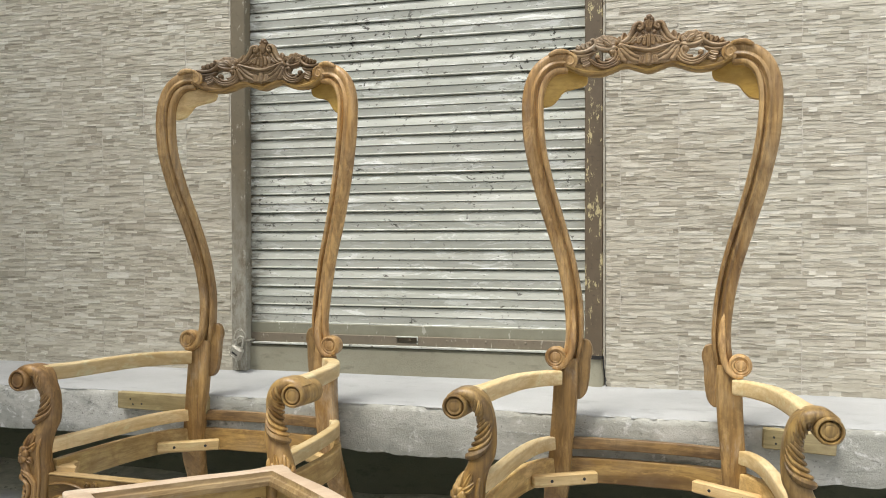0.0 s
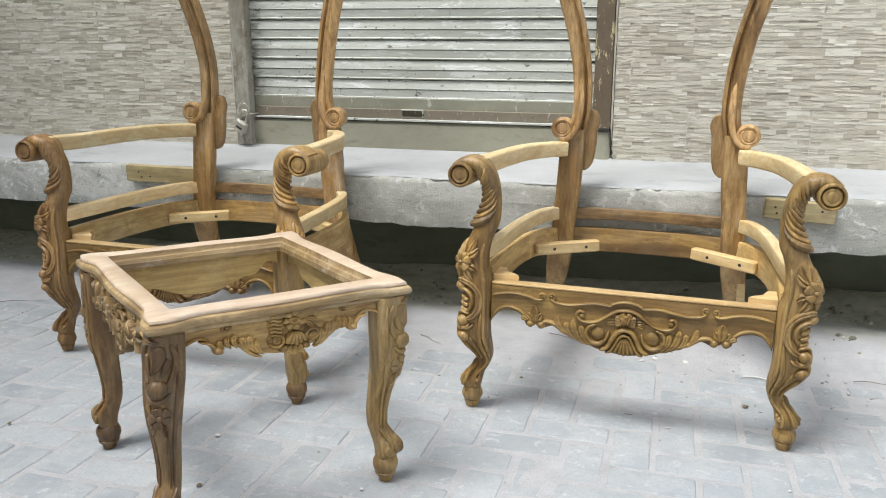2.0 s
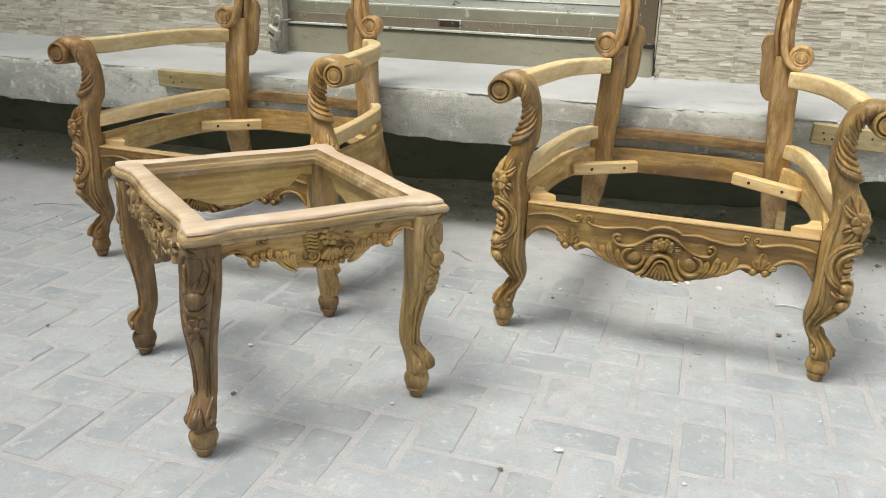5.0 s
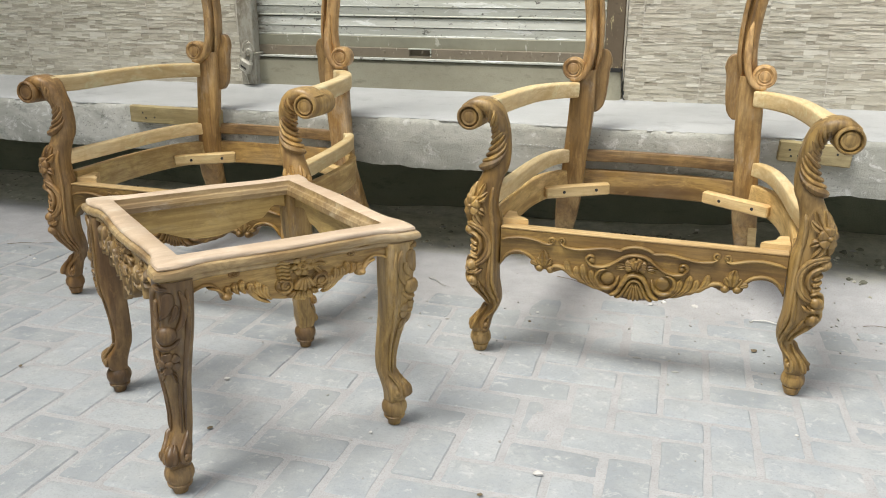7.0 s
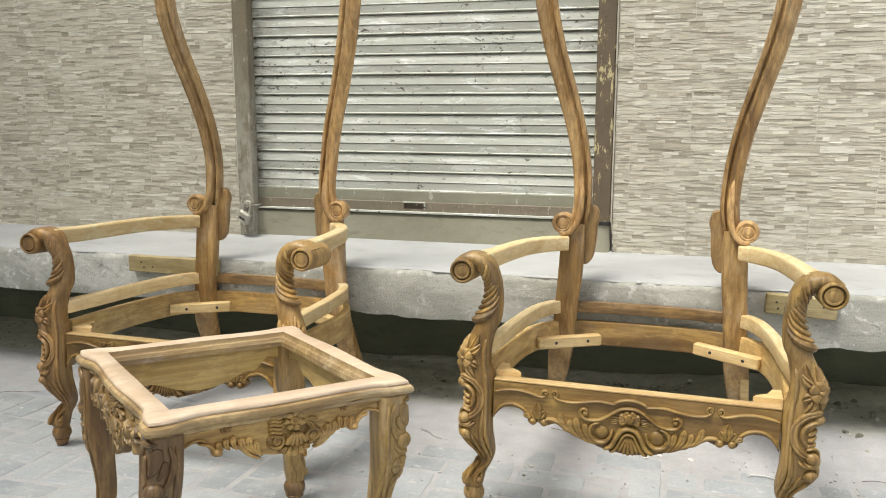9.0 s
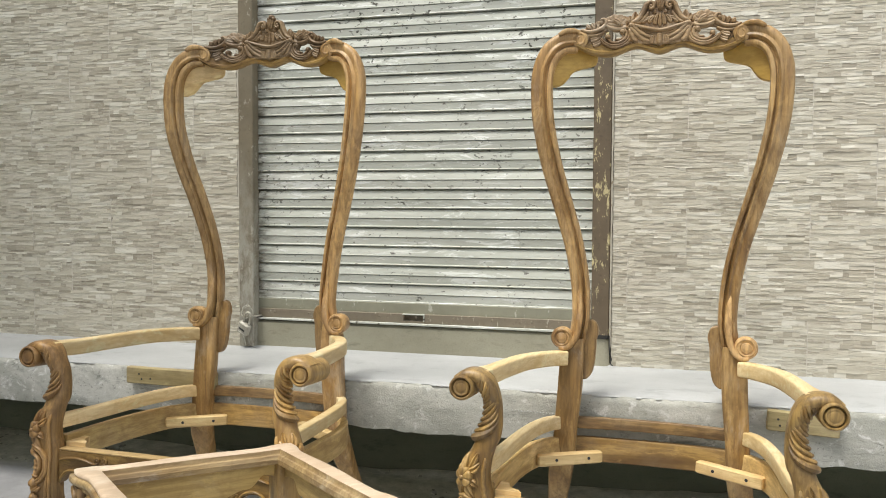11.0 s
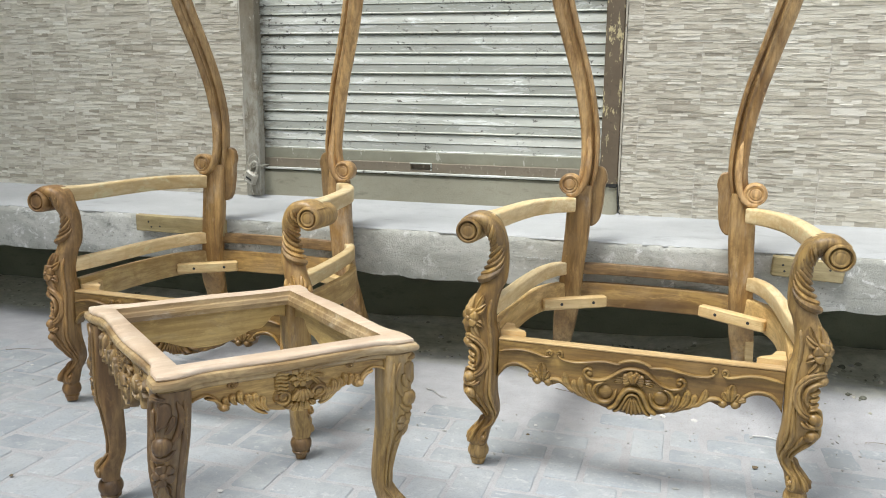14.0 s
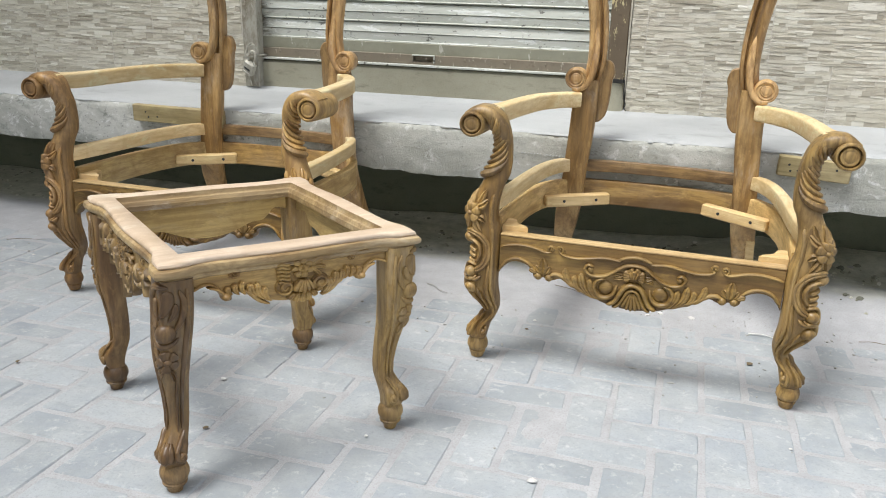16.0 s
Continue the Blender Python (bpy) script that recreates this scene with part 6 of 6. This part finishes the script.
def build_stool():
    st = thing("stool_frame", "bare carved wood footstool frame with open top on paving", "stool")
    top = Shape()
    rings = [(0.068, 0.424), (0.030, 0.4160), (0.020, 0.4165), (0.0135, 0.4200), (0.0135, 0.4255), (0.0165, 0.4285), (0.0060, 0.4300), (0.0010, 0.4345), (0.0, 0.4395), (0.0025, 0.4450), (0.0085, 0.4475), (0.0125, 0.4480), (0.0095, 0.4515), (0.0105, 0.4560), (0.0150, 0.4590), (0.024, 0.4600), (0.060, 0.4595), (0.0625, 0.4575), (0.0630, 0.4490),
             (0.0655, 0.4460), (0.0700, 0.4455), (0.0715, 0.4440), (0.0720, 0.4385), (0.0745, 0.4360), (0.0750, 0.4240)]
    rows = [stool_ring(o, z + 0.016) for o, z in rings]
    top.grid(rows[11:18], True, False)
    frame_top = part("top_frame", top, STOOL_TOP, st, "sanded pale moulded top frame")
    rim = Shape()
    rim.grid(rows[:12], True, False)
    part("edge_moulding", rim, STOOL_RIM, frame_top, "yellow-brown edge moulding")
    lip = Shape()
    lip.grid(rows[17:] + [rows[0]], True, False)
    part("inner_moulding", lip, STOOL_RIM, frame_top, "stepped brown inner moulding")
    keys = stool_leg_keys()
    leg = Shape()
    post(leg, keys, 24, 5)
    zs = [k[0] for k in keys]

    def face(turn):
        def place(a, b, h):
            x, y, hx, hy = [float(np.interp(b, zs, [k[i] for k in keys])) for i in range(1, 5)]
            w = radians(turn) + a / 0.036
            s, c = math.sin(w), math.cos(w)
            r = (abs(s / hx) ** 5 + abs(c / hy) ** 5) ** -0.2
            return (x + s * (r + 0.78 * h), y + c * (r + 0.78 * h), b)

        return place

    carve = stool_leg_carving(face)
    foot = Shape()
    turned(foot, [(0.009, 0.0), (0.0140, 0.001), (0.0155, 0.008), (0.0185, 0.016), (0.0235, 0.0185), (0.0248, 0.0225), (0.0225, 0.0250), (0.0255, 0.030), (0.0288, 0.039), (0.0290, 0.047), (0.0265, 0.055), (0.0220, 0.061), (0.0195, 0.063), (0.015, 0.068)], (0.243, 0.244, -0.004))
    for mx in (1, -1):
        for my in (1, -1):
            # each leg was set by hand: they spread a little unevenly
            out = {(-1, -1): (0.010, 0.014), (1, -1): (0.000, 0.003), (-1, 1): (0.001, 0.004), (1, 1): (0.011, 0.010)}[mx, my]

            def corner(shape):
                s = Shape()
                for x, y, z in shape.v:
                    k = max(min(1 - (z - 0.08) / 0.28, 1), 0)
                    s.v.append((mx * (x + out[0] * k), my * (y + out[1] * k), z))
                s.f = list(shape.f)
                return s

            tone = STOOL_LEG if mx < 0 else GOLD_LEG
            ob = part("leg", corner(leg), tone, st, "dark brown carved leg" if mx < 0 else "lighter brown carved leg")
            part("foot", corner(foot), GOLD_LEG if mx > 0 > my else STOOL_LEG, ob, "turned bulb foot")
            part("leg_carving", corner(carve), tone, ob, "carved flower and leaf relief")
    rnd = random.Random(21)
    for turn, half, dist in ((0, SW, SD - 0.030), (180, SW, SD - 0.030), (90, SD, SW - 0.026), (270, SD, SW - 0.026)):
        span = half - 0.062

        def p(a, b, h, d=dist):
            return (a, -d - (1.25 * h if h > 0 else h), 0.440 - (0.424 - b) * 0.72)

        low = [tuple(q) for q in catmull([(0.0, 0.312), (0.025, 0.314), (0.050, 0.322), (0.072, 0.336), (0.094, 0.360), (0.112, 0.358), (0.128, 0.362), (0.143, 0.356), (0.154, 0.372), (0.176, 0.390), (span, 0.374)], 4)]
        body = Shape()
        outline = [(-a, z) for a, z in reversed(low)][:-1] + low + [(span, 0.424), (-span, 0.424)]
        extrude(body, outline, p, -0.022, 0.0, 0.002)
        middle, sides = stool_apron_carving(p, span)
        ob = part("apron", body, APRON, st, "carved scalloped apron")
        ob.rotation_euler = (0, 0, radians(turn))
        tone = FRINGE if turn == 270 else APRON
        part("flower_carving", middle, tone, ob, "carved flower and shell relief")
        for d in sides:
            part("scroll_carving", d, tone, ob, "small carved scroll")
        if turn in (90, 180):
            # plain sawn inner face that reaches down behind the carving
            deep = [tuple(q) for q in catmull([(0.0, 0.300), (0.030, 0.303), (0.060, 0.312), (0.090, 0.328), (0.115, 0.340), (0.140, 0.343), (0.156, 0.360), (0.176, 0.384), (span, 0.370)], 4)]
            board = Shape()
            extrude(board, [(-a, z) for a, z in reversed(deep)][:-1] + deep + [(span, 0.424), (-span, 0.424)], p, -0.028, -0.0225, 0.001)
            part("inner_board", board, INNER_BOARD, ob, "plain golden sawn inner face")
        if turn == 270:
            # uneven leaf tips that hang below the edge like a fringe
            for k in range(19):
                a = -0.196 + 0.0205 * k + rnd.uniform(-0.006, 0.006)
                drop = rnd.choice((0.012, 0.022, 0.034, 0.048, 0.064))
                hook = rnd.choice((-1, 1)) * rnd.uniform(0.004, 0.010)
                edge = float(np.interp(abs(a), [q[0] for q in low], [q[1] for q in low]))
                root = edge + rnd.uniform(0.018, 0.044)
                tip = Shape()
                band(tip, p, [(a - hook, root), (a + 0.003, edge + 0.006), (a - hook * 0.5, edge - drop * 0.45), (a + hook * 0.3, edge - drop * 0.8), (a + hook, edge - drop)], [0.006, 0.0105, 0.0085, 0.006, 0.004], 0.012, -0.001, 4, 0.2)
                part("leaf_tip", tip, FRINGE, ob, "hanging carved leaf tip")
    return st


stool = build_stool()
stool.matrix_basis = STAND @ pose(-0.9182, 1.5834, 0.0164, 0, 0, 49.99) @ Matrix.Scale(0.983, 4)


# ---- loose things on the ledge and the ground ----
def build_plank(name, x0, x1, z0, z1, tilt, label):
    s = Shape()
    s.box((-(x1 - x0) / 2, -0.014, -(z1 - z0) / 2), ((x1 - x0) / 2, 0.014, (z1 - z0) / 2), 0.003)
    ob = thing(name, label, "plank")
    part("board", s, OLD_PLANK, ob)
    nail = Shape()
    turned_y(nail, 0, -0.0142, 0, 0.0035, 0.0006)
    nail = nail.mesh("nail_hole")
    for a, b in ((-0.35, 0.1), (-0.32, -0.2), (-0.22, -0.15), (0.3, 0.1)):
        part("nail_hole", nail, SCREW_HOLE, ob, "dark nail hole").location = (a * (x1 - x0), 0, b * (z1 - z0))
    ob.matrix_basis = pose((x0 + x1) / 2, LEDGE_Y - 0.019, (z0 + z1) / 2, 0, tilt, 0)


build_plank("plank", -1.995, -1.62, 0.350, 0.412, 0.5, "yellowish sawn plank fixed against the concrete ledge")
build_plank("plank", 0.272, 0.478, 0.339, 0.401, 3.2, "short yellowish sawn plank fixed against the ledge")


def on_ground(ob, x, y, z=0.0, turn=0.0):
    ob.matrix_basis = GROUND @ pose(x, y, z, 0, 0, turn)


def build_chip(size, seed, mat, name, label, category):
    rnd = random.Random(seed)
    s = Shape()
    rows = []
    for r, z in ((0.5, 0.0), (1.0, 0.18), (0.85, 0.42), (0.35, 0.58)):
        rows.append([(size * r * math.cos(w) * rnd.uniform(0.7, 1.2), size * r * math.sin(w) * rnd.uniform(0.5, 1.0), size * z * rnd.uniform(0.8, 1.2)) for w in [2 * math.pi * k / 7 for k in range(7)]])
    s.grid(rows)
    return tagged(part(name, s, mat, None, "", 20), label, category, "street litter")


for i, (x, y, size) in enumerate(((-0.230, 1.494, 0.011), (0.019, 1.468, 0.006), (-0.020, 2.582, 0.012), (0.074, 2.573, 0.014), (-0.059, 2.553, 0.008), (0.295, 1.823, 0.005), (-0.385, 2.375, 0.007), (-0.612, 1.547, 0.006), (-1.046, 1.685, 0.008), (-0.129, 1.370, 0.005), (-2.022, 2.405, 0.010), (-2.170, 2.316, 0.007))):
    on_ground(build_chip(size, i, CHIP, "plaster_chip", "small white plaster chip on the paving", "plaster chip"), x, y, 0.001, i * 47)
for i, (x, y, size) in enumerate(((0.232, 2.279, 0.010), (-0.326, 1.389, 0.006), (-0.957, 1.458, 0.007), (-1.351, 1.685, 0.006), (-1.578, 1.587, 0.007), (-0.395, 2.297, 0.006), (-2.071, 1.863, 0.006))):
    on_ground(build_chip(size, 40 + i, LEAF_DRY, "pebble", "small dark pebble on the paving", "pebble"), x, y, 0.001, i * 31)


for i, (x, y, size) in enumerate(((-0.306, 3.105, 0.022), (0.019, 3.164, 0.014), (-0.414, 3.194, 0.012), (0.611, 3.144, 0.013), (-0.907, 3.144, 0.012), (-1.923, 3.066, 0.014))):
    on_ground(build_chip(size, 70 + i, SPLINTER, "wood_chip", "small grey wood chip on the dark soil under the ledge", "wood chip"), x, y, 0.006 + soil_rise(x, y), i * 53)


def build_twig(x, y, length, turn, mat, label, wide=1.0):
    s = Shape()
    sweep(s, catmull([(-length / 2, 0, 0.004), (-length / 6, 0.006, 0.006), (length / 5, -0.004, 0.005), (length / 2, 0.005, 0.004)], 4), rounded(0.0022, 0.002, 0.0009, 1), (0, 0, 1), lambda u: ((1.1 - 0.6 * u) * wide,) * 2)
    on_ground(tagged(part("twig", s, mat), label, "twig", "street litter"), x, y, 0.001 + soil_rise(x, y), turn)


build_twig(-0.745, 2.530, 0.11, -38, SPLINTER, "grey wood splinter on the dusty paving", 1.8)
build_twig(0.300, 2.500, 0.12, -6, CHIP, "pale wood splinter on the dusty ground", 2.0)
build_twig(-2.308, 2.454, 0.16, 25, LEAF_DRY, "dark dry twig on the paving")
build_twig(-0.290, 2.660, 0.20, -30, LEAF_DRY, "thin dry twig on the dusty paving")
build_twig(0.611, 2.553, 0.12, 4, LEAF_DRY, "thin dry twig on the dusty paving")

rubble = Shape()
rnd = random.Random(5)
for i in range(1300):
    x = rnd.uniform(-3.6, 2.0)
    reach = min(max((x + 0.1) / 0.6, 0), 1)
    y = 2.90 - 0.24 * reach + (0.49 + 0.24 * reach) * rnd.random() ** 0.8
    size = rnd.choice((0.003, 0.004, 0.006, 0.008, 0.012)) * rnd.uniform(0.7, 1.3)
    zz = soil_rise(x, y) + 0.006 * min(max((y - 2.95) / 0.3, 0.1), 1)
    rows = [[(x + size * r * math.cos(w) * rnd.uniform(0.7, 1.2), y + size * r * math.sin(w) * rnd.uniform(0.7, 1.2), zz + size * z) for w in [2 * math.pi * k / 6 for k in range(6)]] for r, z in ((0.7, -0.6), (1.0, 0.1), (0.5, 0.6))]
    rubble.grid(rows)
crumbs = Shape()
for i in range(420):
    cx, cy, spread = rnd.choice(((0.05, 2.60, 0.05), (0.34, 2.62, 0.10), (0.55, 2.50, 0.12), (-0.15, 2.35, 0.45), (-0.55, 2.30, 0.35), (0.25, 2.35, 0.35), (-1.1, 2.2, 0.6), (-2.2, 2.3, 0.4), (-0.3, 1.7, 0.6), (0.1, 2.66, 0.6)))
    x, y = cx + rnd.gauss(0, spread), min(cy + rnd.gauss(0, spread * 0.5), 2.9)
    if y < 1.0:
        continue
    size = rnd.choice((0.0010, 0.0013, 0.0016, 0.0022, 0.0032)) * rnd.uniform(0.7, 1.3)
    long = rnd.choice((1.0, 1.0, 1.6, 3.0))
    turn = rnd.uniform(0, math.pi)
    ring = [(math.cos(w) * long, math.sin(w)) for w in [2 * math.pi * k / 6 for k in range(6)]]
    crumbs.grid([[(x + size * r * (a * math.cos(turn) - b * math.sin(turn)), y + size * r * (a * math.sin(turn) + b * math.cos(turn)), size * z + 0.0006 + soil_rise(x, y)) for a, b in ring] for r, z in ((0.8, -0.5), (1.0, 0.3), (0.5, 0.8))])
ob = part("crumbs", crumbs, SPLINTER, None, "", 0)
ob.matrix_basis = GROUND.copy()
tagged(ob, "fine wood crumbs and shavings scattered on the paving", "crumbs", kind="stuff")
ob = part("rubble", rubble, SOIL, None, "", 0)
ob.matrix_basis = GROUND.copy()
tagged(ob, "dark crumbs of rubble and soil under the ledge", "rubble", kind="stuff")


# ---- paving blocks, laid in a herringbone ----
UNIT = 0.1050


def block_mesh(seed, w, d):
    """One block with worn, slightly ragged edges and a hollow or crowned face."""
    rnd = random.Random(seed)
    g, c = 0.0060, 0.006
    s = Shape()

    def side(x0, y0, x1, y1, j):
        n = max(2, int(math.hypot(x1 - x0, y1 - y0) / 0.034))
        return [(x0 + (x1 - x0) * i / n + rnd.uniform(-j, j), y0 + (y1 - y0) * i / n + rnd.uniform(-j, j)) for i in range(n + 1)]

    x0, x1, y0, y1 = g, w - g, g, d - g
    base = side(x0 + c, y0, x1 - c, y0, 0.0011) + side(x1, y0 + c, x1, y1 - c, 0.0011) + side(x1 - c, y1, x0 + c, y1, 0.0011) + side(x0, y1 - c, x0, y0 + c, 0.0011)
    mx, my = w / 2, d / 2

    def inset(e, z, j):
        out = []
        for x, y in base:
            k = e + rnd.uniform(0, j)
            out.append((x - math.copysign(min(k, abs(x - mx)), x - mx) * (abs(x - mx) > w / 2 - 0.02), y - math.copysign(min(k, abs(y - my)), y - my) * (abs(y - my) > d / 2 - 0.02), z + rnd.uniform(-0.0004, 0.0004)))
        return out

    s.grid([inset(0, -0.02, 0), inset(0.0004, -0.0032, 0.0012), inset(0.0030, -0.0002, 0.0022), inset(0.012, 0.0006, 0.003)])
    me = s.mesh("paving_block", 30)
    me.materials.append(PAVER)
    return me


paving = thing("paving", "pale blue-grey concrete paving blocks in a herringbone with sandy joints", "paving", kind="structure")
paving.matrix_basis = GROUND.copy()
long_blocks = [block_mesh(100 + i, 2 * UNIT, UNIT) for i in range(5)]
tall_blocks = [block_mesh(200 + i, UNIT, 2 * UNIT) for i in range(5)]
rnd = random.Random(9)
far_blocks = Shape()
count = 0
for j in range(-75, 13):
    for i in range(-34, 43):
        k = (i - j) % 4
        if k not in (0, 3):
            continue
        x, y = -0.8424 + i * UNIT, 1.4060 + j * UNIT
        z = -0.001 + rnd.uniform(-0.0016, 0.0016)
        me = rnd.choice(long_blocks if k == 0 else tall_blocks)
        if count < 320 and -2.45 < x < 0.85 and 0.95 < y < 2.52:
            ob = part("paving_block", me, PAVER, paving)
            ob.location = (x, y, z)
            ob.rotation_euler = (rnd.uniform(-0.004, 0.004), rnd.uniform(-0.004, 0.004), rnd.uniform(-0.012, 0.012))
            count += 1
        else:
            base = len(far_blocks.v)
            far_blocks.v.extend((v.co.x + x, v.co.y + y, v.co.z + z) for v in me.vertices)
            far_blocks.f.extend(tuple(base + q for q in f.vertices) for f in me.polygons)
outer = part("outer_paving_blocks", far_blocks, PAVER_FAR, paving, "", 30)
tagged(outer, "further paving blocks", kind="stuff")
